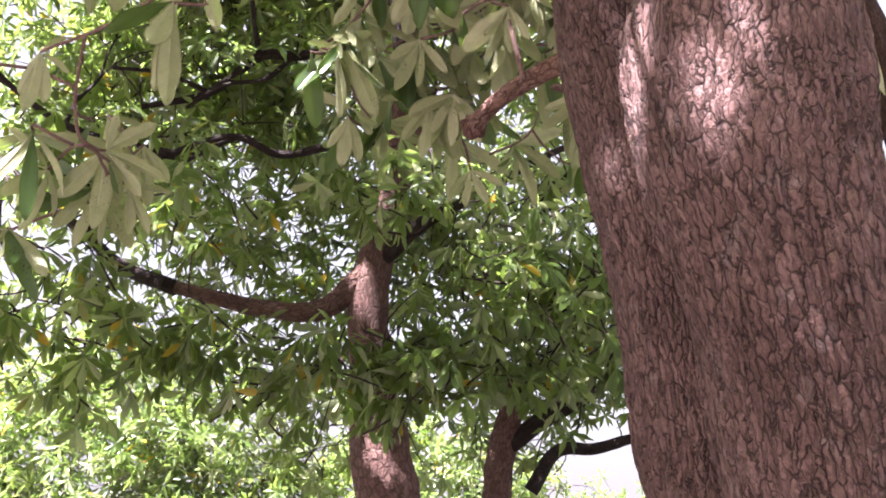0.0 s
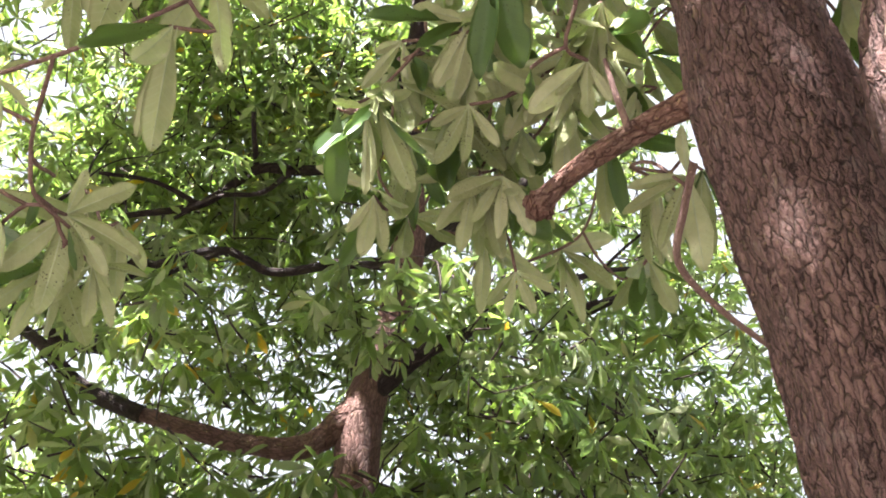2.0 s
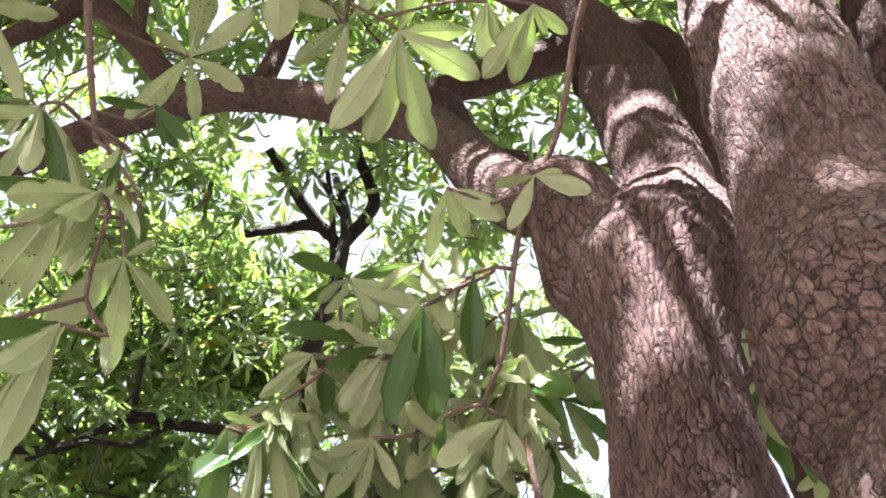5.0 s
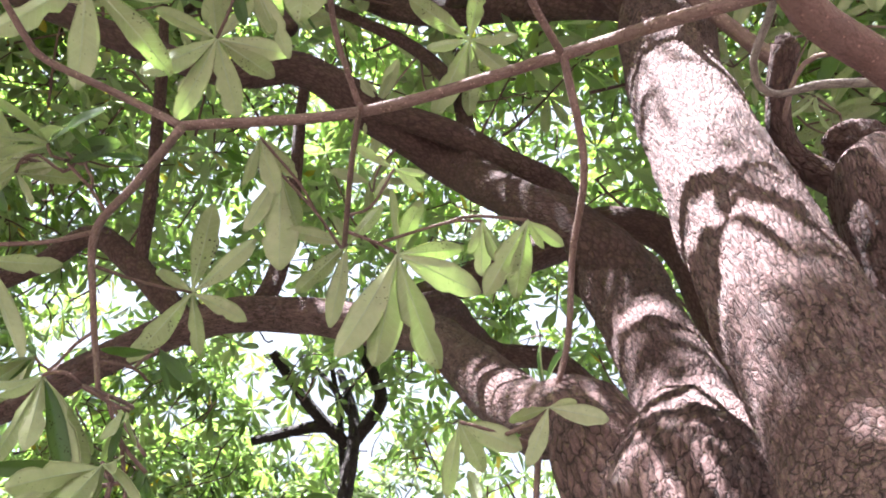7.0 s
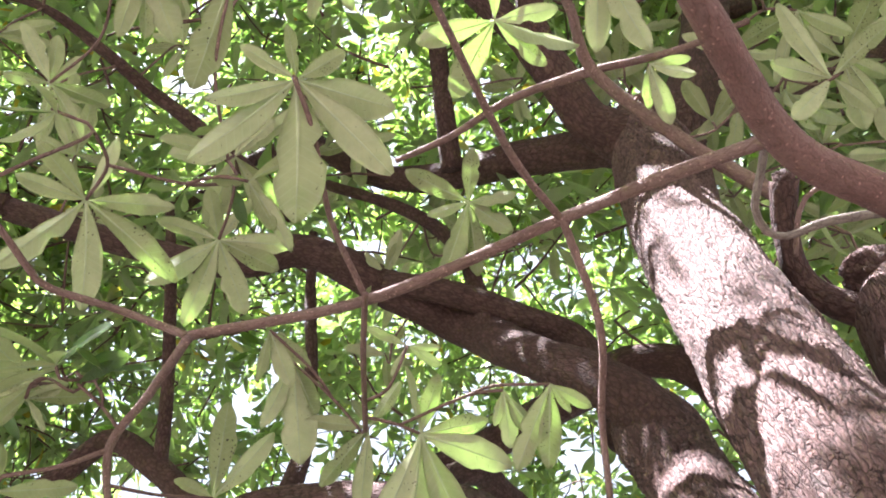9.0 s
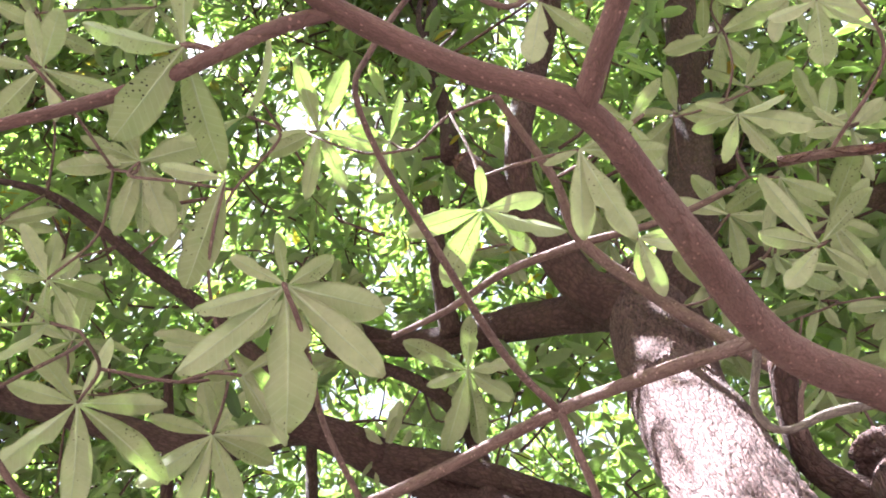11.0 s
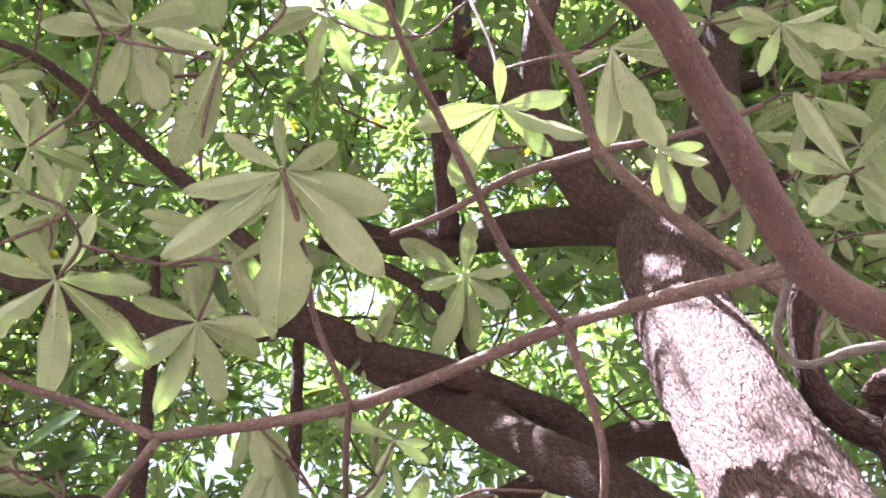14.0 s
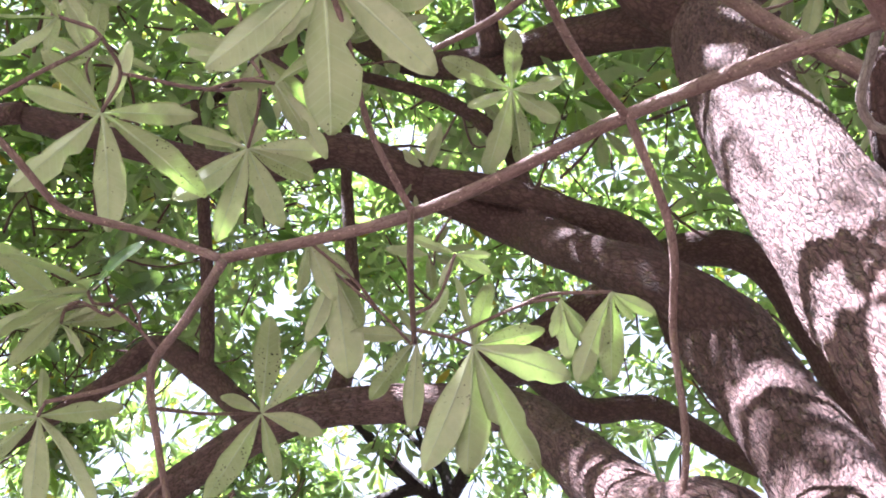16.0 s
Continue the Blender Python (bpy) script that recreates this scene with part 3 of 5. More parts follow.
limb(tree, "twig", [(0.63, 1.52, 3.77, 0.0069), (0.64, 1.42, 3.81, 0.0063), (0.67, 1.37, 3.81, 0.0063), (0.74, 1.35, 3.79, 0.0048)], bark_twig)
limb(tree, "twig", [(1.12, 0.91, 4.01, 0.0136), (0.93, 0.94, 4.1, 0.0136), (0.82, 0.95, 4.15, 0.0128), (0.71, 0.97, 4.19, 0.0143)], bark_peeled)
limb(tree, "twig", [(0.24, 2.07, 2.52, 0.0074), (0.22, 2.08, 2.6, 0.0058), (0.2, 2.08, 2.68, 0.0039)], bark_twig)
limb(tree, "twig", [(0.42, 2.36, 2.66, 0.0092), (0.41, 2.42, 2.58, 0.0089), (0.41, 2.49, 2.49, 0.0085), (0.51, 2.53, 2.4, 0.0072), (0.64, 2.56, 2.32, 0.0059)], bark_twig)


# ---- leaves of the near tree, one by one ----
def leaf_mesh(seed):
    """One leathery leaf, a unit long: broad towards the tip, folded along the midrib, arched, sometimes gnawed."""
    rg = random.Random(seed)
    nl, half = 13, 4
    arch, fold, twist = rg.uniform(0.02, 0.22), rg.uniform(0.05, 0.22), rg.uniform(-0.25, 0.25)
    wide = rg.uniform(0.125, 0.165)
    bites = [(rg.uniform(0.45, 1.0), rg.choice((-1, 1)), rg.uniform(0.15, 0.45)) for _ in range(rg.choice((0, 1, 1, 2, 3)))]
    top = []
    for i in range(nl + 1):
        t = i / nl
        w = wide * (math.sin(math.pi / 2 * t / 0.6) ** 1.15 if t < 0.6 else max(0.0, 1 - ((t - 0.6) / 0.402) ** 2.3) ** 0.62)
        w = max(w, 0.012 if t < 0.9 else 0.02)
        for j in range(-half, half + 1):
            s = j / half
            e = w * (1 + 0.1 * noise.noise(Vector((seed * 3.1, t * 6, s))))
            for bt, bs, bd in bites:
                if s * bs > 0.4 and abs(t - bt) < 0.07:
                    e *= 1 - bd * (1 - abs(t - bt) / 0.07)
            x = s * e
            z = -arch * t * t + fold * abs(x) * 1.6 + twist * x * t + 0.010 * math.sin(9 * t + seed) * abs(s)
            top.append((x, t, z))
    n = len(top)
    verts = [(x, y, z + 0.003) for x, y, z in top] + [(x, y, z - 0.003 - (0.006 * (1 - y) if x == 0 else 0)) for x, y, z in top]
    row = 2 * half + 1
    faces, mats = [], []
    for i in range(nl):
        for j in range(2 * half):
            a = i * row + j
            q = (a, a + 1, a + row + 1, a + row)
            faces.append(q)
            mats.append(0)
            faces.append(tuple(k + n for k in q[::-1]))
            mats.append(1)
    edge = [i * row for i in range(nl + 1)], [i * row + row - 1 for i in range(nl + 1)]
    for i in range(nl):
        a, b = edge[0][i], edge[0][i + 1]
        faces.append((b, b + n, a + n, a)[::-1])
        a, b = edge[1][i], edge[1][i + 1]
        faces.append((a, a + n, b + n, b)[::-1])
        mats += [1, 1]
    for j in range(2 * half):
        a, b = nl * row + j, nl * row + j + 1
        faces.append((a, b, b + n, a + n))
        mats.append(1)
    # raised midrib under the blade
    base = len(verts)
    for i in range(nl + 1):
        t = i / nl
        x, y, z = top[i * row + half]
        r = 0.014 * (1 - 0.8 * t)
        verts += [(-r, y, z - 0.006), (0, y, z - 0.006 - 1.2 * r), (r, y, z - 0.006)]
    for i in range(nl):
        for k in range(2):
            a = base + i * 3 + k
            faces.append((a, a + 3, a + 4, a + 1))
            mats.append(2)
    me = mesh_of("leaf", verts, faces, [leaf_upper, leaf_under, leaf_rib])
    me.polygons.foreach_set("material_index", mats)
    return me


LEAVES = [leaf_mesh(k) for k in range(14)]
pick = random.Random(7)


def basis(y, z):
    y = y.normalized()
    x = y.cross(z).normalized()
    return Matrix((x, y, x.cross(y))).transposed()


def cluster(place, length, count, mode):
    waiting.append((Vector(place), length, count, mode))


def grow_cluster(p, length, count, mode, near, thick):
    """A rosette of leaves at a shoot's tip, with the thin shoot that ties it to the wood."""
    if mode == "u":
        axis = Vector((pick.gauss(0, 0.3), pick.gauss(0.05, 0.3), 1))
    elif mode == "h":
        axis = Vector((pick.gauss(0, 0.7), pick.gauss(-0.2, 0.6), pick.uniform(-0.2, 0.6)))
    else:
        axis = Vector((pick.gauss(0, 1), pick.gauss(0, 1), 0.3))
    axis.normalize()
    gap = (near - p).length
    bend = p - axis * min(0.12, gap * 0.4)
    mid = (bend + near) / 2 + Vector((pick.gauss(0, 0.05), pick.gauss(0, 0.05), pick.gauss(-0.03, 0.05))) * min(1, gap * 2)
    rows = [(*near, min(thick, 0.0045 + 0.003 * gap)), (*mid, 0.0045), (*bend, 0.0042), (*p, 0.004)]
    verts, faces, grain = tube(rows, 8, 0.025, gnarl)
    shoot = part("shoot", mesh_of("shoot", verts, faces, [bark_twig], grain), tree)
    spots_near.extend((Vector(c[:3]), c[3]) for c in spline(rows, 0.06)[:-2])
    side = axis.orthogonal().normalized()
    for k in range(count):
        turn = 2 * math.pi * (k / count + pick.uniform(-0.09, 0.09))
        out = Matrix.Rotation(turn, 3, axis) @ side
        rise = pick.uniform(-0.1, 0.6) if mode == "u" else pick.uniform(-0.1, 0.8)
        way = out + axis * rise
        way.z -= pick.uniform(0.0, 0.4) if mode == "u" else pick.uniform(0.5, 2.0) if mode == "h" else pick.uniform(0, 0.6)
        up = axis + Vector((pick.gauss(0, 0.25), pick.gauss(0, 0.25), 0.25))
        if mode == "h":          # hanging leaves turn their pale sides outwards from the light
            up = Vector((pick.gauss(0, 0.35), 0.8 + pick.gauss(0, 0.3), 0.6)) * (-1 if pick.random() < 0.22 else 1)
        size = min(length, 0.2) * pick.uniform(0.75, 1.3)
        ob = part("leaf", pick.choice(LEAVES), shoot)
        m = basis(way, up) @ Matrix.Rotation(pick.gauss(0, 0.5 if mode == "h" else 0.25), 3, "Y") @ Matrix.Diagonal((pick.uniform(0.62, 0.95) if mode == "h" else pick.uniform(0.9, 1.15), 1, 1))
        ob.matrix_local = Matrix.Translation(p - axis * pick.uniform(0, 0.018)) @ (m * size).to_4x4()
    return shoot


def rosette(place, tips, turned=False):
    """A rosette whose leaves reach out to the given offsets."""
    waiting.append((Vector(place), turned, [Vector(v) for v in tips], "r"))


def grow_rosette(p, turned, tips, near, thick):
    gap = (near - p).length
    axis = (p - near).normalized() if gap > 0.01 else Vector((0, 0, 1))
    mid = (p + near) / 2 + Vector((pick.gauss(0, 0.04), pick.gauss(0, 0.04), pick.gauss(-0.02, 0.04))) * min(1, gap * 2)
    rows = [(*near, min(thick, 0.0045 + 0.003 * gap)), (*mid, 0.0045), (*p, 0.0042)]
    verts, faces, grain = tube(rows, 8, 0.025, gnarl)
    shoot = part("shoot", mesh_of("shoot", verts, faces, [bark_twig], grain), tree)
    spots_near.extend((Vector(c[:3]), c[3]) for c in spline(rows, 0.06)[:-2])
    for way in tips:
        ob = part("leaf", pick.choice(LEAVES), shoot)
        droop = max(0.0, -way.normalized().z)
        up = Vector((pick.gauss(0, 0.22), 0.35 + 0.6 * droop + pick.gauss(0, 0.2), 1 - 0.5 * droop)) * (-1 if turned else 1)
        way = way + Vector((0, 0.12, pick.uniform(-0.12, 0.05))) * way.length
        m = basis(way, up) @ Matrix.Rotation(pick.gauss(0, 0.2), 3, "Y") @ Matrix.Diagonal((pick.uniform(0.8, 1.1) if droop > 0.6 else pick.uniform(0.95, 1.25), 1, 1))
        ob.matrix_local = Matrix.Translation(p) @ (m * way.length).to_4x4()


def grow_all():
    """Each cluster ties to the nearest wood, the closest first, so that shoots branch from shoots."""
    best = [min(((s[0] - w[0]).length, k) for k, s in enumerate(spots_near)) for w in waiting]
    while waiting:
        i = min(range(len(waiting)), key=lambda n: best[n][0])
        w, (_, k) = waiting.pop(i), best.pop(i)
        first = len(spots_near)
        if w[3] == "r":
            grow_rosette(*w[:3], *spots_near[k])
        else:
            grow_cluster(*w, *spots_near[k])
        for n, other in enumerate(waiting):
            best[n] = min(best[n], *(((spots_near[q][0] - other[0]).length, q) for q in range(first, len(spots_near))))


# places that the sun reaches through gaps in the crown, with the gap's radius
SUN_GAPS = ((0.38, 1.50, 3.22, 0.17), (0.38, 1.50, 3.48, 0.22), (0.52, 1.47, 3.4, 0.14), (0.39, 1.50, 3.74, 0.2), (0.42, 1.50, 3.95, 0.12), (0.42, 1.95, 3.38, 0.21), (0.41, 2.0, 3.58, 0.13), (0.88, 1.68, 3.5, 0.25),
            (-0.85, 2.3, 3.9, 0.12), (-0.14, 1.8, 4.94, 0.16), (-0.6, 2.8, 4.6, 0.12),
            (0.2, 2.45, 3.0, 0.17), (0.2, 2.25, 2.6, 0.08), (-0.5, 2.3, 2.8, 0.1), (-0.9, 1.5, 3.8, 0.12), (-0.2, 2.1, 4.0, 0.1), 
            (-0.3, 2.4, 2.8, 0.13), (0.02, 2.2, 2.95, 0.12), (0.35, 2.5, 2.9, 0.17), (-1.15, 2.2, 2.4, 0.12), (-1.0, 5.4, 2.6, 0.2), (0.4, 5.7, 2.9, 0.2), (-1.7, 5.4, 2.9, 0.14), (-2.6, 5.4, 2.6, 0.15), (-0.2, 5.4, 3.3, 0.15), (-2.2, 5.2, 3.5, 0.14), (0.6, 5.6, 2.4, 0.14))


# small flecks of sun on the stems and the stub
SUN_FLECKS = ((0.53, 1.37, 2.185, 0.05), (0.454, 1.42, 2.12, 0.03), (0.635, 1.46, 1.81, 0.03), (0.417, 1.862, 2.17, 0.045), (0.495, 1.88, 1.852, 0.03), (0.397, 1.515, 2.22, 0.055),
              (0.34, 1.792, 2.88, 0.045), (0.32, 1.829, 2.71, 0.035), (0.455, 1.455, 2.71, 0.04), (0.43, 1.807, 2.47, 0.025), (0.38, 1.5, 2.95, 0.05), (0.25, 2.13, 2.57, 0.04), (0.15, 2.34, 2.6, 0.05), (-0.84, 6.25, 2.95, 0.09), (-0.66, 6.35, 1.85, 0.08))


def shades_fleck(c):
    """Which of the leaves round the points c would shade a fleck of sun."""
    way = np.array(SUN_WAY)
    out = np.zeros(len(c), dtype=bool)
    for x, y, z, r in SUN_FLECKS:
        off = c - (x, y, z)
        run = off @ way
        out |= (run > 0.25) & (np.linalg.norm(off - run[:, None] * way, axis=1) < r + 0.015)
    return out


def in_sun_gap(p, more=0.0):
    way = np.array(SUN_WAY)
    p = np.array(p)
    for x, y, z, r in SUN_GAPS:
        off = p - np.array((x, y, z))
        if off @ way > 0 and np.linalg.norm(off - way * (off @ way)) < 1.3 * r + more and noise.noise(Vector(p) * 2.6) < 0.38:
            return True
    return False


waiting = []
rosette((-1.04, 1.40, 3.91), [(-0.08, -0.18, 0.01), (0.08, -0.15, 0.09), (0.19, 0.02, 0.09), (0.20, 0.18, 0.03), (0.01, 0.22, -0.09), (-0.17, 0.10, -0.15), (-0.13, -0.10, -0.05)])
rosette((-0.77, 1.56, 4.04), [(-0.02, -0.15, 0.05), (0.09, -0.11, 0.07), (0.19, 0.01, 0.06), (0.15, 0.07, 0.02), (0.06, 0.17, -0.06), (-0.08, 0.17, -0.12), (-0.16, 0.06, -0.10), (-0.14, -0.10, -0.02)])
rosette((-0.43, 1.08, 3.69), [(-0.01, -0.12, 0.02), (0.10, -0.06, 0.04), (0.19, 0.05, 0.02), (0.19, 0.16, -0.01), (0.01, 0.24, -0.08), (-0.20, 0.12, -0.11), (-0.17, 0.02, -0.06), (-0.10, -0.09, -0.01)])
rosette((-0.14, 1.77, 4.94), [(-0.23, -0.15, 0.03), (0.02, -0.22, 0.07), (0.18, -0.04, 0.01), (0.16, 0.09, -0.03), (0.04, 0.23, -0.09), (-0.09, 0.24, -0.10), (-0.15, 0.03, -0.02)])
rosette((-0.85, 2.30, 3.91), [(0.02, -0.23, 0.18), (0.16, -0.14, 0.18), (-0.10, -0.08, 0.02), (0.16, 0.06, 0.01), (0.05, 0.13, -0.11), (-0.12, 0.11, -0.17)])
rosette((-0.41, 2.15, 4.04), [(-0.18, -0.06, 0.00), (0.09, -0.12, 0.10), (-0.13, 0.09, -0.10), (-0.02, 0.18, -0.15), (-0.05, -0.08, 0.05)])
rosette((-0.24, 2.06, 3.88), [(0.18, -0.05, 0.05), (0.24, 0.04, -0.02), (0.13, 0.21, -0.17), (-0.02, 0.21, -0.18), (-0.11, 0.20, -0.19), (0.04, -0.15, 0.11), (-0.03, -0.17, 0.11)])
rosette((-1.36, 2.14, 3.73), [(-0.09, -0.10, 0.01), (0.17, 0.04, 0.09), (0.17, 0.20, -0.06), (0.01, 0.16, -0.15), (-0.11, 0.03, -0.13), (-0.13, -0.05, -0.07), (0.01, -0.10, 0.09)])
rosette((-1.20, 1.91, 3.88), [(-0.15, -0.03, -0.10), (-0.16, -0.09, -0.06)])
rosette((-0.03, 1.02, 4.08), [(-0.19, 0.02, -0.01), (-0.11, 0.15, -0.04), (0.12, 0.09, -0.02), (0.19, 0.06, -0.02), (0.15, -0.04, 0.00), (-0.00, -0.12, 0.02)])
rosette((0.20, 0.88, 3.98), [(-0.08, 0.02, 0.01), (-0.00, 0.18, -0.03), (0.10, 0.18, -0.05), (0.19, -0.01, -0.03), (0.12, -0.07, -0.01)])
rosette((0.70, 0.87, 4.49), [(-0.12, 0.03, 0.03), (-0.04, 0.12, -0.00), (0.06, 0.10, -0.03), (0.10, 0.12, -0.05), (0.19, 0.02, -0.07), (0.12, -0.05, -0.04), (-0.11, -0.05, 0.04)])
rosette((-0.96, 0.86, 4.30), [(-0.07, 0.17, -0.05), (0.00, 0.18, -0.02), (-0.03, 0.06, -0.02), (-0.13, -0.03, -0.06), (0.12, -0.03, 0.05)])
rosette((-0.66, 0.90, 4.09), [(-0.10, 0.22, -0.07), (-0.14, -0.06, -0.05)])
rosette((-1.29, 1.18, 4.31), [(-0.04, -0.19, 0.01), (0.03, -0.14, 0.05), (0.14, 0.06, 0.06), (0.08, 0.14, 0.01), (-0.03, 0.15, -0.06), (-0.10, -0.05, -0.05), (0.08, -0.07, 0.06)])
rosette((0.40, 1.19, 4.41), [(0.12, 0.02, -0.03), (0.06, 0.14, -0.05), (0.00, 0.11, -0.03), (0.11, -0.03, -0.02)])
rosette((0.86, 1.08, 4.62), [(-0.06, 0.19, -0.02), (0.05, 0.12, -0.04), (0.14, 0.05, -0.06), (-0.15, 0.08, 0.04)])
rosette((0.69, 1.32, 4.52), [(-0.12, 0.10, 0.00), (-0.02, 0.16, -0.04), (0.07, 0.11, -0.05), (-0.06, -0.06, 0.03)])
rosette((0.10, 1.90, 3.87), [(0.10, 0.03, -0.03), (-0.01, 0.15, -0.11), (-0.09, 0.15, -0.10), (0.05, 0.05, -0.04)])
rosette((-0.63, 1.97, 4.11), [(-0.07, 0.13, -0.11), (0.04, 0.21, -0.13), (0.07, 0.12, -0.06), (-0.04, -0.09, 0.04)])
rosette((-0.66, 1.39, 4.01), [(0.11, 0.15, -0.01), (-0.08, -0.02, -0.02), (0.06, 0.11, -0.02), (0.17, -0.12, 0.07)])
rosette((-0.28, 1.87, 4.02), [(-0.11, -0.07, 0.02), (0.09, 0.04, -0.01), (-0.04, 0.06, -0.04), (0.09, -0.00, 0.01)])
rosette((-0.67, 1.84, 4.06), [(-0.03, 0.11, -0.07), (0.11, 0.09, -0.01), (0.06, 0.13, -0.05)])
rosette((-0.02, 1.93, 3.89), [(0.02, 0.11, -0.07), (0.11, 0.12, -0.08), (-0.02, 0.07, -0.04)])
rosette((-1.23, 1.88, 3.77), [(0.07, -0.01, 0.05), (0.05, 0.07, -0.01), (-0.06, 0.04, -0.06), (0.13, 0.02, 0.07)])
rosette((-0.60, 2.11, 2.92), [(-0.10, 0.07, -0.13), (0.02, 0.14, -0.14), (0.11, 0.08, -0.04), (0.05, -0.03, 0.05), (-0.06, 0.01, -0.04)])
rosette((-0.69, 1.98, 2.91), [(-0.03, 0.11, -0.12), (-0.11, 0.12, -0.18), (0.04, 0.09, -0.07), (-0.07, 0.01, -0.05)])
rosette((-0.96, 2.20, 2.99), [(-0.06, 0.04, -0.09), (-0.02, 0.10, -0.13), (0.05, 0.11, -0.08), (0.06, 0.06, -0.02)])
rosette((-0.08, 2.42, 3.08), [(-0.14, -0.04, 0.03), (-0.08, 0.09, -0.11), (0.07, 0.10, -0.11), (0.11, 0.12, -0.15), (-0.04, 0.11, -0.13), (0.12, 0.04, -0.05)])
rosette((-0.06, 2.75, 2.81), [(-0.09, 0.05, -0.09), (-0.02, 0.07, -0.13), (0.04, 0.06, -0.10), (0.12, 0.01, -0.02), (0.14, -0.02, 0.03), (-0.07, -0.06, 0.10)])
rosette((0.22, 2.30, 3.04), [(-0.03, 0.14, -0.15), (0.05, 0.12, -0.15), (0.07, 0.06, -0.08), (-0.08, 0.06, -0.05)])
rosette((0.10, 2.49, 3.00), [(0.08, 0.07, -0.10), (-0.08, 0.10, -0.12), (0.10, 0.04, -0.07), (-0.03, 0.07, -0.09)])
rosette((0.01, 2.21, 3.08), [(-0.02, 0.08, -0.07), (0.10, 0.07, -0.08), (0.05, 0.13, -0.14), (-0.09, -0.03, 0.03)])
rosette((0.42, 2.41, 2.66), [(-0.13, 0.06, -0.04), (-0.05, 0.09, -0.12), (0.05, 0.07, -0.16), (-0.12, 0.03, 0.00), (-0.03, -0.06, 0.10)])
rosette((-0.26, 2.52, 3.10), [(-0.10, 0.06, -0.09), (-0.07, 0.01, -0.02), (0.03, 0.08, -0.10), (0.03, 0.05, -0.05)])
rosette((-0.31, 2.47, 2.84), [(0.03, 0.08, -0.11), (0.01, 0.11, -0.16), (-0.08, -0.02, 0.01), (0.10, -0.03, 0.06)])
rosette((-0.30, 2.67, 2.72), [(-0.02, 0.06, -0.12), (0.04, 0.07, -0.11), (-0.06, 0.03, -0.08)])
rosette((0.07, 2.94, 2.67), [(0.06, 0.04, -0.10), (-0.02, 0.05, -0.11), (-0.07, 0.04, -0.07), (0.11, 0.01, -0.03)])
rosette((-1.06, 2.65, 2.69), [(0.06, 0.07, -0.07), (-0.02, 0.07, -0.15), (0.07, 0.15, -0.22), (0.00, 0.11, -0.22), (0.09, 0.05, 0.01)])
rosette((-0.97, 2.73, 2.63), [(0.01, 0.08, -0.16), (0.07, 0.07, -0.08), (0.04, 0.05, -0.06), (-0.06, 0.01, -0.10)])
rosette((-0.89, 2.38, 2.45), [(-0.11, -0.01, -0.14), (-0.02, 0.06, -0.18), (0.03, 0.06, -0.12), (0.14, 0.08, -0.02), (-0.05, -0.01, -0.04), (0.11, 0.01, 0.11), (0.03, -0.03, 0.11), (0.08, 0.08, -0.09)])
rosette((-1.04, 2.38, 2.39), [(-0.11, -0.08, 0.02), (-0.05, 0.03, -0.15), (0.01, 0.05, -0.10), (-0.10, -0.04, -0.07), (-0.07, -0.10, 0.10)])
rosette((-0.94, 2.09, 2.58), [(-0.05, 0.02, -0.09), (-0.00, 0.05, -0.10), (0.05, 0.05, -0.02), (-0.04, 0.04, -0.12), (0.05, 0.00, 0.05)])
rosette((-0.86, 2.49, 2.39), [(0.05, 0.06, -0.10), (0.00, 0.04, -0.12), (-0.10, -0.02, -0.11), (0.10, 0.04, 0.02)])
rosette((-0.07, 2.50, 2.89), [(-0.07, 0.06, -0.12), (0.00, 0.07, -0.11), (-0.09, 0.01, -0.04), (0.08, 0.05, -0.06)])
rosette((0.02, 2.68, 2.81), [(-0.07, 0.05, -0.10), (0.00, 0.07, -0.13), (0.07, 0.03, -0.05), (-0.14, 0.01, -0.06), (0.09, 0.06, -0.11)])
rosette((0.19, 2.30, 2.87), [(0.01, 0.06, -0.09), (-0.06, 0.04, -0.06), (0.06, 0.04, -0.06), (-0.12, 0.05, -0.09)])
rosette((0.14, 1.87, 3.12), [(0.11, -0.01, -0.01), (0.05, -0.02, 0.01), (-0.07, 0.02, -0.01), (-0.02, 0.08, -0.06)])
rosette((-0.02, 2.00, 3.19), [(0.13, 0.02, -0.02), (-0.01, 0.10, -0.08), (0.06, 0.06, -0.05)])
rosette((0.85, 2.45, 3.30), [(-0.00, 0.09, -0.09), (0.08, 0.11, -0.17), (-0.06, -0.04, 0.08), (0.05, 0.04, -0.08)])
rosette((1.06, 2.58, 3.18), [(0.00, 0.08, -0.11), (0.04, 0.06, -0.11), (-0.02, 0.05, -0.04)])
rosette((0.93, 1.90, 2.54), [(0.01, 0.07, -0.13), (0.03, 0.05, -0.10), (-0.02, 0.03, -0.04)])
rosette((-1.08, 1.83, 3.76), [(0.08, -0.04, 0.07)], True)
rosette((-0.83, 2.32, 3.53), [(0.08, -0.05, 0.08)], True)
rosette((-0.60, 2.07, 3.02), [(0.01, 0.06, -0.05)], True)
rosette((0.07, 2.17, 3.11), [(0.03, 0.08, -0.07)], True)
rosette((0.39, 2.79, 2.64), [(0.00, 0.03, -0.07)], True)
rosette((0.02, 2.53, 2.95), [(0.01, 0.04, -0.05)], True)
rosette((-0.92, 2.34, 2.52), [(-0.05, 0.02, -0.11)], True)
rosette((-0.86, 2.36, 2.41), [(0.01, 0.04, -0.08)], True)
rosette((0.07, 2.31, 2.85), [(-0.00, 0.05, -0.07)], True)
rosette((-0.72, 1.41, 4.06), [(0.03, 0.09, -0.03)], True)
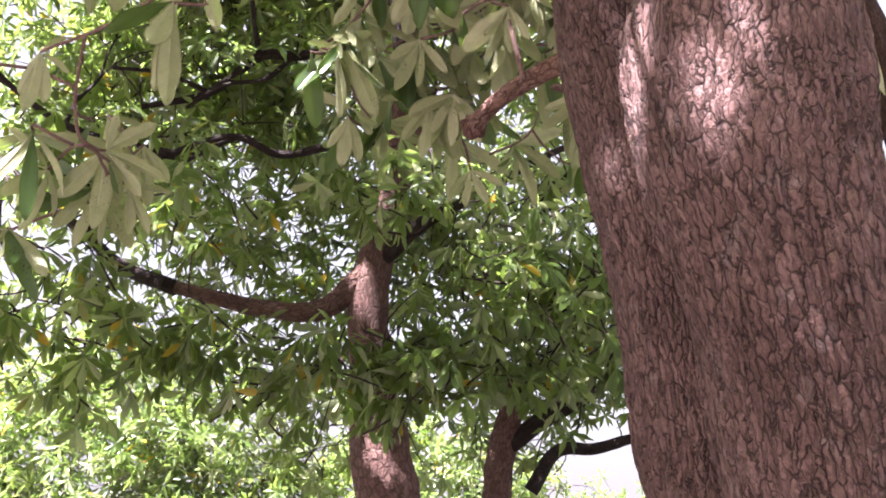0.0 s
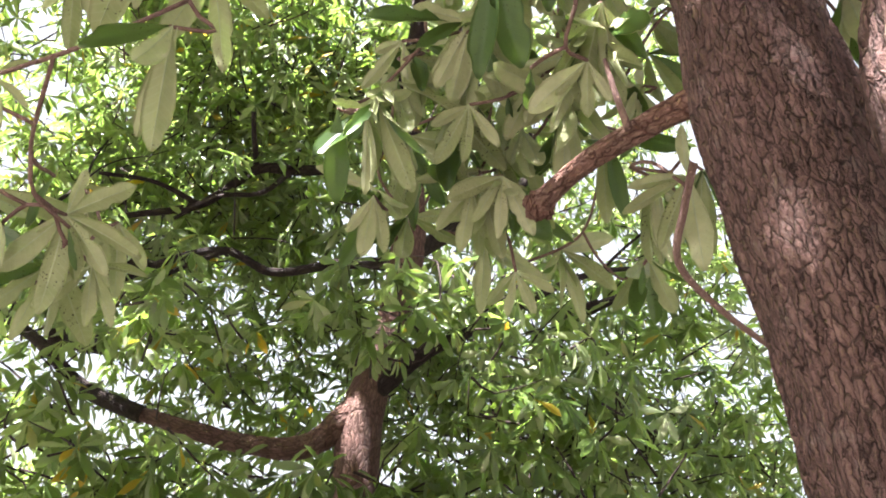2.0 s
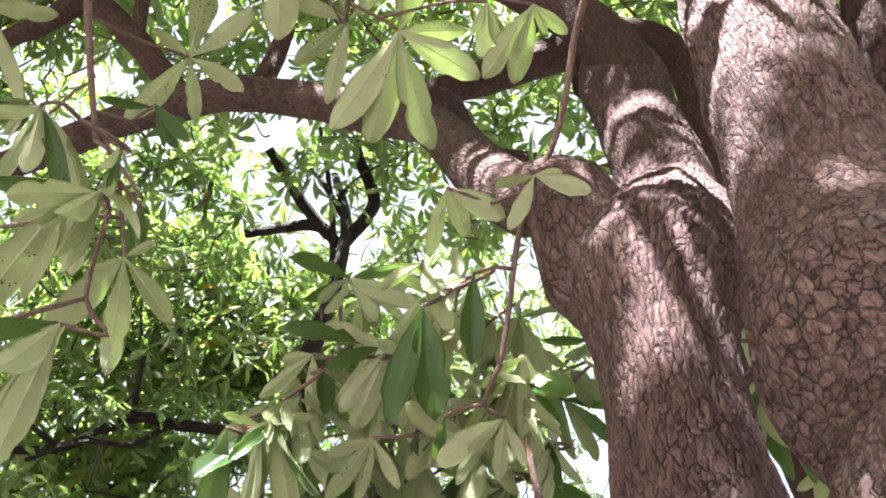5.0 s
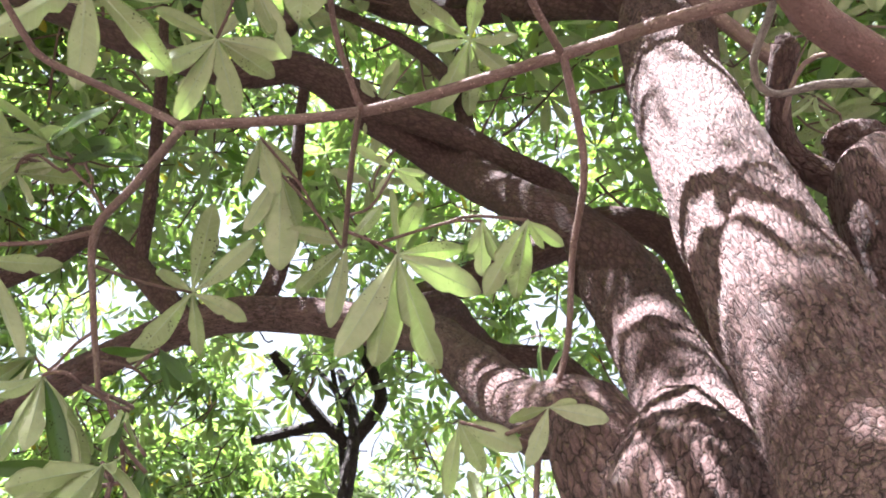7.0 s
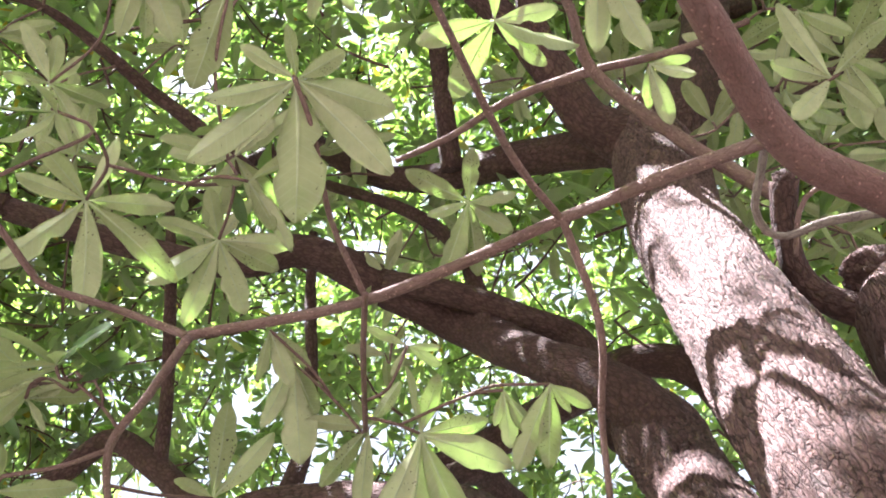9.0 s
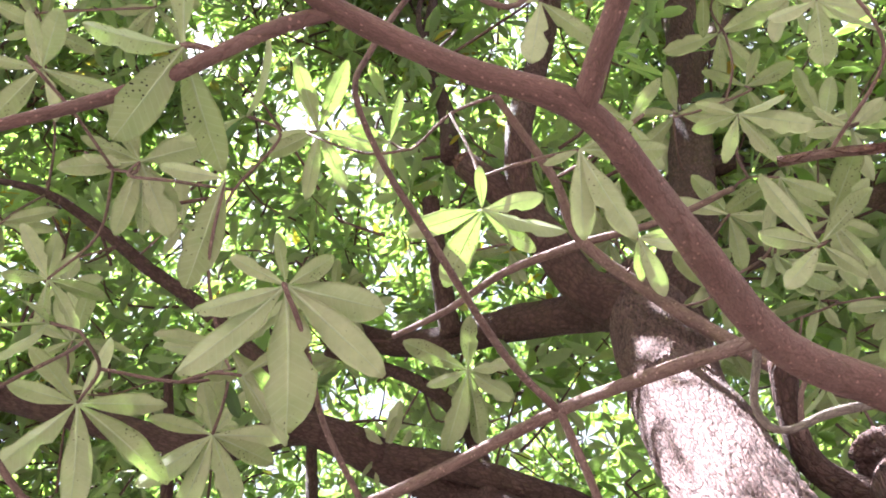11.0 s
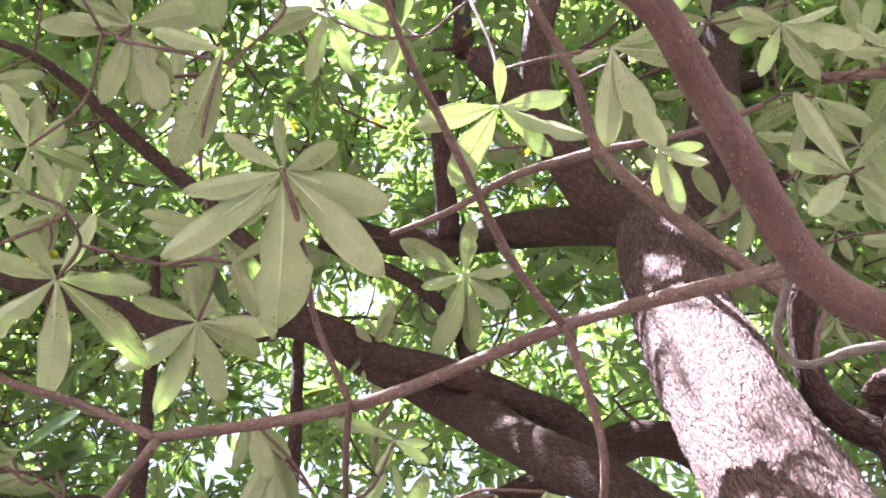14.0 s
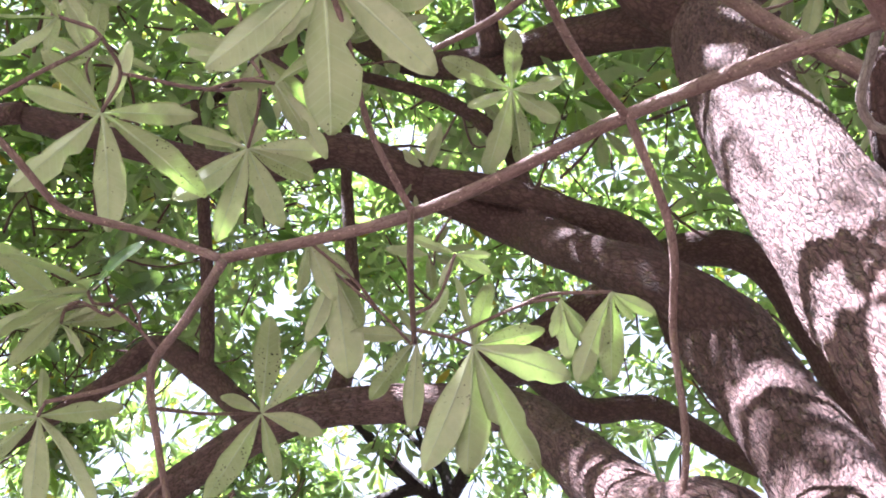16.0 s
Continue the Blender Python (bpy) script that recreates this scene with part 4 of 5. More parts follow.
rosette((-1.13, 0.83, 4.34), [(0.02, 0.05, 0.01)], True)
rosette((-1.38, 1.93, 3.88), [(0.04, 0.11, -0.05)], True)
cluster((-0.95, 0.86, 4.28), 0.19, 7, "u")
cluster((-0.59, 0.86, 4.93), 0.21, 8, "u")
cluster((0.61, 1.38, 4.51), 0.14, 4, "u")
cluster((0.83, 1.32, 4.57), 0.21, 7, "h")
cluster((-0.65, 0.76, 4.29), 0.20, 4, "h")
cluster((-0.99, 1.14, 3.75), 0.17, 3, "h")
cluster((0.40, 0.88, 4.54), 0.18, 4, "u")
cluster((-0.32, 0.89, 4.66), 0.19, 5, "h")
cluster((1.05, 1.24, 4.72), 0.21, 7, "u")
cluster((-0.37, 0.62, 3.11), 0.14, 4, "s")
cluster((0.10, 0.58, 3.52), 0.11, 5, "u")
cluster((0.79, 0.59, 4.18), 0.17, 5, "u")
cluster((-1.15, 0.60, 4.23), 0.18, 7, "u")
cluster((-0.72, 1.35, 4.12), 0.20, 8, "u")
cluster((-1.22, 1.85, 3.80), 0.18, 4, "s")
cluster((-1.03, 1.82, 3.81), 0.12, 2, "s")
cluster((-0.79, 2.21, 3.53), 0.12, 2, "h")
cluster((0.16, 2.08, 3.41), 0.14, 5, "s")
cluster((0.89, 1.24, 4.39), 0.20, 5, "u")
cluster((0.91, 1.65, 4.39), 0.22, 6, "h")
cluster((1.06, 1.99, 4.06), 0.20, 4, "h")
cluster((-0.61, 1.92, 2.90), 0.16, 9, "h")
cluster((-1.08, 2.21, 3.46), 0.16, 6, "h")
cluster((-0.66, 2.00, 3.10), 0.10, 5, "h")
cluster((-1.11, 1.76, 3.74), 0.19, 6, "s")
cluster((-0.22, 2.44, 3.30), 0.16, 6, "h")
cluster((-0.81, 1.92, 3.08), 0.19, 8, "h")
cluster((-0.10, 2.45, 3.12), 0.20, 8, "h")
cluster((-0.23, 2.63, 3.20), 0.14, 5, "h")
cluster((0.02, 2.30, 3.13), 0.19, 5, "h")
cluster((0.17, 2.43, 3.13), 0.17, 6, "h")
cluster((-0.09, 2.73, 3.09), 0.20, 7, "h")
cluster((-0.04, 2.85, 2.89), 0.20, 9, "h")
cluster((0.12, 2.60, 3.10), 0.21, 7, "h")
cluster((0.24, 2.37, 3.04), 0.19, 6, "h")
cluster((0.51, 2.60, 2.80), 0.20, 8, "h")
cluster((-0.31, 2.49, 2.86), 0.20, 3, "h")
cluster((-0.31, 2.77, 2.80), 0.19, 4, "h")
cluster((-0.04, 2.16, 3.13), 0.15, 5, "h")
cluster((0.34, 2.52, 2.99), 0.18, 6, "h")
cluster((0.38, 2.56, 3.25), 0.14, 5, "s")
cluster((0.29, 2.85, 3.06), 0.19, 6, "h")
cluster((-0.25, 2.96, 3.07), 0.20, 6, "h")
cluster((0.06, 2.77, 3.03), 0.20, 6, "h")
cluster((0.79, 2.35, 3.16), 0.19, 6, "h")
cluster((0.99, 2.46, 3.06), 0.16, 5, "h")
cluster((-0.20, 2.61, 3.40), 0.22, 7, "h")
cluster((0.07, 2.42, 3.32), 0.20, 6, "h")
cluster((0.22, 2.44, 3.28), 0.20, 7, "h")
cluster((0.02, 2.80, 3.21), 0.22, 6, "h")
cluster((0.76, 2.29, 3.10), 0.21, 6, "h")
cluster((0.21, 3.23, 2.91), 0.21, 7, "h")
cluster((0.51, 3.37, 2.98), 0.23, 7, "h")
cluster((-0.02, 3.32, 2.97), 0.22, 6, "h")
cluster((-1.07, 2.33, 2.47), 0.23, 7, "h")
cluster((-0.97, 2.51, 2.40), 0.21, 6, "h")
cluster((-1.35, 2.40, 2.22), 0.24, 7, "h")
cluster((-1.12, 2.00, 2.55), 0.23, 7, "h")
cluster((-1.18, 2.48, 2.25), 0.21, 6, "h")
cluster((-1.30, 2.09, 2.43), 0.22, 6, "h")
cluster((-0.28, 2.44, 2.85), 0.19, 5, "h")
cluster((-0.64, 2.10, 2.73), 0.21, 4, "h")
cluster((-0.26, 2.53, 2.98), 0.21, 5, "h")
cluster((0.01, 2.75, 2.88), 0.22, 7, "h")
cluster((0.15, 2.51, 2.92), 0.21, 6, "h")
cluster((-0.35, 2.73, 3.10), 0.19, 5, "h")
cluster((-0.25, 2.81, 3.01), 0.21, 6, "h")
cluster((-0.13, 2.69, 3.02), 0.22, 7, "h")
cluster((0.00, 2.82, 3.01), 0.21, 6, "h")
cluster((0.03, 2.46, 3.14), 0.19, 6, "h")
cluster((0.18, 2.43, 3.02), 0.20, 6, "h")
cluster((0.29, 2.52, 3.04), 0.21, 6, "h")
cluster((0.23, 2.37, 3.07), 0.20, 5, "h")
cluster((-0.23, 2.60, 3.12), 0.20, 6, "h")
cluster((-0.27, 3.10, 2.92), 0.21, 6, "h")
cluster((0.39, 2.58, 2.76), 0.18, 7, "h")
cluster((0.06, 2.97, 2.96), 0.20, 6, "h")
cluster((0.43, 2.50, 3.32), 0.19, 6, "h")
cluster((0.40, 2.70, 3.27), 0.20, 6, "h")
cluster((0.32, 2.93, 3.17), 0.19, 6, "h")
cluster((0.19, 2.68, 3.02), 0.18, 6, "h")
# single leaves that turn their dark upper side down
for place, tips in (((-1.10, 1.82, 3.80), [(0.13, -0.05, 0.03)]), ((-0.80, 2.22, 3.55), [(0.10, 0.03, -0.06), (0.06, 0.08, -0.05)]), ((-0.66, 2.16, 3.14), [(0.01, 0.06, -0.13)]),
                    ((0.07, 2.12, 3.08), [(0.03, 0.06, -0.16)]), ((-0.02, 2.14, 2.98), [(-0.02, 0.08, -0.2), (0.07, 0.06, -0.18)]), ((-0.36, 2.4, 2.78), [(0.01, 0.07, -0.19)])):
    rosette(place, tips, True)
# leafy shoots of the crown overhead, in front of its far leaves
for _ in range(64):
    place = (pick.uniform(-1.9, 1.5), pick.uniform(0.2, 2.4), pick.uniform(4.7, 5.7))
    if not in_sun_gap(place, 0.1):
        cluster(place, pick.uniform(0.14, 0.19), pick.choice((5, 6, 7)), "u")
grow_all()
# ---- crowns: twigs and leaves too many to count ----
LEAF = (np.array([(0, 0, 0), (-0.05, 0.3, 0.008), (0, 0.3, -0.012), (0.05, 0.3, 0.008), (-0.13, 0.6, 0.0), (0, 0.6, -0.05), (0.13, 0.6, 0.0),
                  (-0.10, 0.85, -0.05), (0, 0.86, -0.09), (0.10, 0.85, -0.05), (0, 1.0, -0.13)]),
        [(0, 2, 1), (0, 3, 2), (1, 2, 5, 4), (2, 3, 6, 5), (4, 5, 8, 7), (5, 6, 9, 8), (7, 8, 10), (8, 9, 10)])
FAR_LEAF = (np.array([(0, 0, 0), (-0.12, 0.58, 0.01), (0, 0.55, -0.05), (0.12, 0.58, 0.01), (0, 1.0, -0.13)]), [(0, 2, 1), (0, 3, 2), (1, 2, 4), (2, 3, 4)])


def unit(a):
    return a / np.maximum(np.linalg.norm(a, axis=-1, keepdims=True), 1e-9)


def rosettes(centres, axes, length, rg, shape, count=7, droop=0.35):
    """Leaf vertices and faces for rosettes at the centres."""
    c = np.repeat(centres, count, axis=0)
    ax = unit(np.repeat(axes, count, axis=0))
    n = len(c)
    out = rg.normal(size=(n, 3))
    first = np.repeat(rg.normal(size=(len(centres), 3)), count, axis=0)
    u = unit(np.cross(ax, first))
    v = np.cross(ax, u)
    a = np.tile(np.arange(count) / count * 2 * math.pi, len(centres)) + rg.normal(0, 0.18, n)
    way = u * np.cos(a)[:, None] + v * np.sin(a)[:, None] + ax * rg.uniform(-0.1, 0.6, n)[:, None] + 0.1 * out
    way[:, 2] -= rg.uniform(0, 2 * droop, n)
    way = unit(way)
    x = unit(np.cross(way, ax + 0.25 * rg.normal(size=(n, 3))))
    z = np.cross(x, way)
    size = (length * rg.uniform(0.65, 1.15, n))[:, None, None]
    lv = shape[0][None]
    verts = c[:, None] + size * (lv[:, :, :1] * x[:, None] + lv[:, :, 1:2] * way[:, None] + lv[:, :, 2:] * z[:, None])
    under = verts - 0.0012 * z[:, None]
    stay = ~shades_fleck(verts.mean(axis=1))
    return np.concatenate([verts[stay].reshape(-1, 3), under[stay].reshape(-1, 3)]), int(stay.sum())


def leaf_mass(name, verts, n, upper, shape):
    """One mesh of n leaves, each with a dark upper skin and a pale lower one."""
    me = bpy.data.meshes.new(name)
    k, leaf_faces = len(shape[0]), shape[1]
    one = np.array([len(f) for f in leaf_faces])
    loops = np.concatenate([np.array(f) for f in leaf_faces] + [np.array(f[::-1]) + n * k for f in leaf_faces])
    sizes = np.concatenate([one, one])
    me.vertices.add(len(verts))
    me.vertices.foreach_set("co", verts.astype(np.float32).ravel())
    all_loops = (loops[None] + (np.arange(n) * k)[:, None]).ravel()
    me.loops.add(len(all_loops))
    me.loops.foreach_set("vertex_index", all_loops.astype(np.int32))
    starts = np.concatenate([[0], np.cumsum(sizes)[:-1]])
    all_starts = (starts[None] + (np.arange(n) * len(loops))[:, None]).ravel()
    me.polygons.add(len(all_starts))
    me.polygons.foreach_set("loop_start", all_starts.astype(np.int32))
    me.polygons.foreach_set("use_smooth", np.ones(len(all_starts), dtype=bool))
    me.materials.append(upper)
    me.materials.append(crown_under)
    me.polygons.foreach_set("material_index", np.tile(np.repeat([0, 1], len(leaf_faces)), n).astype(np.int32))
    me.update(calc_edges=True)
    return me


def crown(owner, seed, blobs, length, wood, keep=None, twig_len=0.45, droop=0.35, shape=FAR_LEAF):
    """Twigs with rosettes, scattered through ellipsoids (centre, radii, number of twigs)."""
    rg = np.random.default_rng(seed)
    tips, axes, tv, tf = [], [], [], []
    for (cx, cy, cz), (rx, ry, rz), count in blobs:
        c = np.array((cx, cy, cz))
        made = 0
        while made < count:
            d = unit(rg.normal(size=3)) * rg.uniform(0.25, 1) ** 0.5
            p = c + d * (rx, ry, rz)
            made += 1
            if p[2] < 0.6 or (keep and not keep(p)):
                continue
            grow = unit(d * (1, 1, 0.6) + rg.normal(0, 0.45, 3) + (0, 0, 0.35))
            base = p - grow * twig_len * rg.uniform(0.6, 1.4)
            bend = (p + base) / 2 + rg.normal(0, 0.06, 3)
            vs, fs, _ = tube([(*base, 0.008), (*bend, 0.006), (*p, 0.003)], 4, 0.25)
            tf.extend(tuple(i + len(tv) for i in f) for f in fs[:-2])
            tv.extend(vs)
            tips.append(p)
            axes.append(grow)
            for _ in range(rg.integers(1, 4)):
                q = base + (p - base) * rg.uniform(0.2, 0.85) + rg.normal(0, 0.1, 3)
                if keep and not keep(q):
                    continue
                tips.append(q)
                axes.append(unit(grow + rg.normal(0, 0.6, 3)))
    verts, n = rosettes(np.array(tips), np.array(axes) + (0, 0, 0.25), length, rg, shape, 7, droop)
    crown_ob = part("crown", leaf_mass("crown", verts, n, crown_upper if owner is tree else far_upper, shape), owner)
    tagged(crown_ob, kind="stuff")
    tw = part("twig_tangle", mesh_of("twig_tangle", tv, tf, [wood]), owner)
    tagged(tw, kind="stuff")
    return tips


def boughs(owner, seed, starts, wood, rise=0.35):
    """Boughs that carry on from the ends of the limbs, forking as they thin."""
    rg = np.random.default_rng(seed)
    todo = [(np.array(p, float), unit(np.array(d, float)), r, length, 0) for p, d, r, length in starts]
    while todo:
        p, d, r, length, level = todo.pop()
        rows, q = [(*p, r)], p
        for k in range(1, 5):
            d = unit(d + rg.normal(0, 0.22, 3) + (0, 0, rise * 0.2))
            q = q + d * length / 4
            rows.append((*q, r * (1 - 0.16 * k)))
            if level < 2 and k > 1 and rg.random() < 0.75:
                todo.append((q.copy(), unit(d + rg.normal(0, 0.7, 3)), r * (1 - 0.16 * k) * 0.62, length * 0.65, level + 1))
        verts, faces, grain = tube(rows, 10, 0.1, gnarl)
        part("bough", mesh_of("bough", verts, faces, [wood], grain), owner)


def open_hollow(p):
    """The crown is hollow round the stems and limbs: leaves keep to its outer shell."""
    d = p - np.array((0.0, 0.9, 2.0))
    far = np.linalg.norm(d)
    steep = math.degrees(math.asin(d[2] / far))
    wide = abs(d[0]) / math.hypot(d[1], d[2]) > 0.75
    reach = 3.0 if d[1] < 0 or wide else float(np.interp(steep, (44, 54, 60, 70), (6.6, 4.6, 4.2, 3.2)))
    if far < reach:
        return False
    return not in_sun_gap(p)


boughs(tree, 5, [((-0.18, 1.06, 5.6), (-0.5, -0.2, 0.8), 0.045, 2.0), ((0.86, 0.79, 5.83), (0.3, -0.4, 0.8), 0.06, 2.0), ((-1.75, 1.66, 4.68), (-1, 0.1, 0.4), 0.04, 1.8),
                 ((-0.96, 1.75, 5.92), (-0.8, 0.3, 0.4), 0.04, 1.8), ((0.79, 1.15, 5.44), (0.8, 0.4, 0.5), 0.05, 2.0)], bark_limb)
crown(tree, 11, [((0, 3.0, 6.6), (3.8, 3.2, 2.2), 1200), ((-2.8, 3.0, 5.2), (1.8, 2.2, 1.9), 230), ((2.8, 3.0, 5.0), (1.9, 2.2, 2.2), 380), ((0.6, 3.2, 8.3), (3.6, 1.9, 0.9), 330),
                 ((-2.9, 0.6, 7.2), (1.3, 1.3, 0.8), 170), ((2.1, 1.0, 7.1), (1.5, 1.5, 0.8), 260), ((-3.4, 2.8, 6.9), (1.2, 1.3, 0.9), 130), ((-3.2, 3.7, 6.1), (1.1, 0.9, 0.9), 130),
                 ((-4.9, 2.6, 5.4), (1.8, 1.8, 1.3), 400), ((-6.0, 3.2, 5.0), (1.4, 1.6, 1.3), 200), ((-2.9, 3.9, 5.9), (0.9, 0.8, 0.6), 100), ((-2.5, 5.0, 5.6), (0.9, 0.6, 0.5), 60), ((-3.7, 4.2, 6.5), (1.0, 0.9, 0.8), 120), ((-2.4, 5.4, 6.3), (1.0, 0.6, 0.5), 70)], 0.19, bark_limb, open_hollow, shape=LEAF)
# crown added behind and above, mostly unseen, to shade the stems; its sunlit top
crown(tree, 12, [((-1.2, -0.55, 5.6), (1.3, 0.95, 0.8), 210), ((-1.6, -0.5, 6.9), (1.4, 0.95, 0.9), 210), ((-1.9, -0.5, 8.3), (1.4, 0.95, 0.9), 190), ((-3.1, -0.3, 7.9), (1.2, 1.0, 1.2), 100),
                 ((-2.6, -0.2, 6.6), (1.0, 0.9, 0.9), 70), ((-1.2, -1.5, 8.4), (1.2, 0.9, 0.9), 110), ((-0.7, 0.6, 8.3), (2.7, 1.7, 0.8), 280), ((-0.8, 0.4, 7.5), (0.9, 0.5, 0.5), 70), ((0, 3.4, 9.8), (4.4, 2.6, 0.6), 300), ((-3.4, 2.6, 8.6), (1.9, 2.0, 0.6), 160),
                 ((2.6, -1.2, 5.6), (1.8, 2.2, 1.6), 230), ((0.4, -3.4, 4.6), (3.4, 1.2, 1.9), 250), ((-3.8, -0.6, 4.4), (1.2, 2.4, 1.7), 200)], 0.2, bark_limb, open_hollow)

# ---- trees behind ----
third_tree = thing("tree", "dark-limbed tree behind the stems, its limbs arching through the crown", "tree", place=(2.5, 4.6, 0))
third_tree.matrix_world = pose(0, 0, 0)
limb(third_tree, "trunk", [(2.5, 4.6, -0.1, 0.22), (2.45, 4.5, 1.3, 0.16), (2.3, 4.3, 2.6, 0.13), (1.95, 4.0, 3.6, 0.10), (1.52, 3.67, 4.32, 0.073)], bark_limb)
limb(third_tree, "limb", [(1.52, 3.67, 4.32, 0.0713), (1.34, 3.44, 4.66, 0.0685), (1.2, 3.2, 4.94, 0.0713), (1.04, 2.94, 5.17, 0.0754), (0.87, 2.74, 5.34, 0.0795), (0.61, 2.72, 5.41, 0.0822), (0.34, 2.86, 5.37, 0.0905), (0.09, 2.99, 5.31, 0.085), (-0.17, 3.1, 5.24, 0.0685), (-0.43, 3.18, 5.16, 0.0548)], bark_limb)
far_tree = thing("tree", "broadleaf tree with a forked trunk and a wide leafy crown", "tree", place=(-0.5, 6.6, 0))
far_tree.matrix_world = pose(0, 0, 0)
second_tree = thing("tree", "smaller tree with a thin crooked trunk", "tree", place=(0.1, 7.95, 0))
second_tree.matrix_world = pose(0, 0, 0)
limb(far_tree, "trunk", [(-0.5, 6.65, -0.1, 0.3), (-0.55, 6.6, 0.8, 0.25), (-0.62, 6.55, 1.59, 0.235)], bark_trunk)
limb(far_tree, "trunk", [(-0.62, 6.55, 1.59, 0.2337), (-0.74, 6.51, 2.06, 0.2125), (-0.84, 6.42, 2.62, 0.1593), (-0.87, 6.29, 3.19, 0.1487), (-0.76, 6.24, 3.72, 0.1079), (-0.69, 6.11, 4.32, 0.1206), (-0.69, 5.95, 4.82, 0.0891)], bark_trunk)
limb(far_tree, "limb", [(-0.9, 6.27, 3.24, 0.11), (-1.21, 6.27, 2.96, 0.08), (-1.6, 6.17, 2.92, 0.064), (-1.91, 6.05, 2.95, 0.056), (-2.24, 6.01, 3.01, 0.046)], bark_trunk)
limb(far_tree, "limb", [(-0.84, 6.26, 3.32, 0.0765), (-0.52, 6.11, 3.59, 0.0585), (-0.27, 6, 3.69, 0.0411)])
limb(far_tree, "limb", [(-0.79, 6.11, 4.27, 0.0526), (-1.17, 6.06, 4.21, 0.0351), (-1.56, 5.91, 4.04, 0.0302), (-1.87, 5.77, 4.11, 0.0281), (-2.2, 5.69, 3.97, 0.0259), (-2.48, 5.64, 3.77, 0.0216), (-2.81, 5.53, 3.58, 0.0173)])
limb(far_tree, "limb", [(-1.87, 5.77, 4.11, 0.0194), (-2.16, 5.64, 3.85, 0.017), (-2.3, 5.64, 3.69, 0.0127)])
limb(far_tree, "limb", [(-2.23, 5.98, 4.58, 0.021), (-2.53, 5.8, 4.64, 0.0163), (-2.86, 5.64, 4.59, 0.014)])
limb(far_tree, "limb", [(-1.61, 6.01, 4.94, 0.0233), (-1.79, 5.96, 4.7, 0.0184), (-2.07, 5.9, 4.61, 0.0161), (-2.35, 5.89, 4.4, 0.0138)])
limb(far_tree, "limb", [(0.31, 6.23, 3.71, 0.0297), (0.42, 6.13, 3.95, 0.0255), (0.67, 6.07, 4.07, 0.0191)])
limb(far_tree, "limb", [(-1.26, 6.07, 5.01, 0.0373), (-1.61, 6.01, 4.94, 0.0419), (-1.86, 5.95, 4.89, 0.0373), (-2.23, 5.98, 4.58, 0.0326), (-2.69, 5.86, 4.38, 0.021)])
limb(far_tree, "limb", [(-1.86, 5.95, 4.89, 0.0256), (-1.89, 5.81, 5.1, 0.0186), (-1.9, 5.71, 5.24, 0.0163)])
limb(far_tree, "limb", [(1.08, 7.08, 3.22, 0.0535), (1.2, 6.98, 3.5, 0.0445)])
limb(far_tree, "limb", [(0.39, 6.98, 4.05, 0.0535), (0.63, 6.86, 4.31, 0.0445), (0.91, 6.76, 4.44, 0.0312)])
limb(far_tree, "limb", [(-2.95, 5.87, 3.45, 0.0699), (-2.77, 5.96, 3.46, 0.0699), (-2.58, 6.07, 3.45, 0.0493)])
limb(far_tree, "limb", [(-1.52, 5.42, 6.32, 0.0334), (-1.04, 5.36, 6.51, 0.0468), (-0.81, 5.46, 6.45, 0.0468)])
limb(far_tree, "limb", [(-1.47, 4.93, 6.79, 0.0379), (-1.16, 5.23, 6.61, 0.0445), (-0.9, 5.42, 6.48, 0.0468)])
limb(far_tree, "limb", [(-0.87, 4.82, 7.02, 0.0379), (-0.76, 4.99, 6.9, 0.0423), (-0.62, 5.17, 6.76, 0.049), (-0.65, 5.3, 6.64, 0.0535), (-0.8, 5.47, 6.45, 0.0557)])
limb(second_tree, "trunk", [(0.1, 7.95, -0.1, 0.2), (0.08, 7.93, 0.8, 0.15), (0.1, 7.91, 1.66, 0.13)], bark_trunk)
limb(second_tree, "trunk", [(0.1, 7.91, 1.66, 0.1285), (0.15, 7.88, 2.24, 0.1182), (0.21, 7.84, 2.58, 0.1028), (0.02, 7.78, 2.92, 0.0822)], bark_trunk)
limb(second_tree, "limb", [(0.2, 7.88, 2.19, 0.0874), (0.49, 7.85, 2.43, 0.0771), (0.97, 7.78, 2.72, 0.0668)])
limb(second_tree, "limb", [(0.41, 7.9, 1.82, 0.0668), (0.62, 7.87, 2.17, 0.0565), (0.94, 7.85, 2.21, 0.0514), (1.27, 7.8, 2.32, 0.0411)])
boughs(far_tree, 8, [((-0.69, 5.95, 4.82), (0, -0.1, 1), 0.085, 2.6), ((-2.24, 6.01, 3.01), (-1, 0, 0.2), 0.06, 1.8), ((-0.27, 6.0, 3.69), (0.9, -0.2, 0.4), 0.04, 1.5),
                     ((-0.69, 6.11, 4.32), (0.8, 0.2, 0.6), 0.07, 2.0), ((-2.27, 5.68, 3.91), (-1, -0.2, 0.3), 0.04, 1.5)], bark_far_shaded)
def clear_of_trunk(p):
    """The lower trunk and its fork stand clear of leaves on the near side."""
    return not (p[1] < 6.6 and ((abs(p[0] + 0.72) < 0.26 and p[2] < 2.1) or (-1.45 < p[0] < -0.45 and 2.6 < p[2] < 3.3) or (-2.1 < p[0] < -1.4 and 2.72 < p[2] < 3.05)))


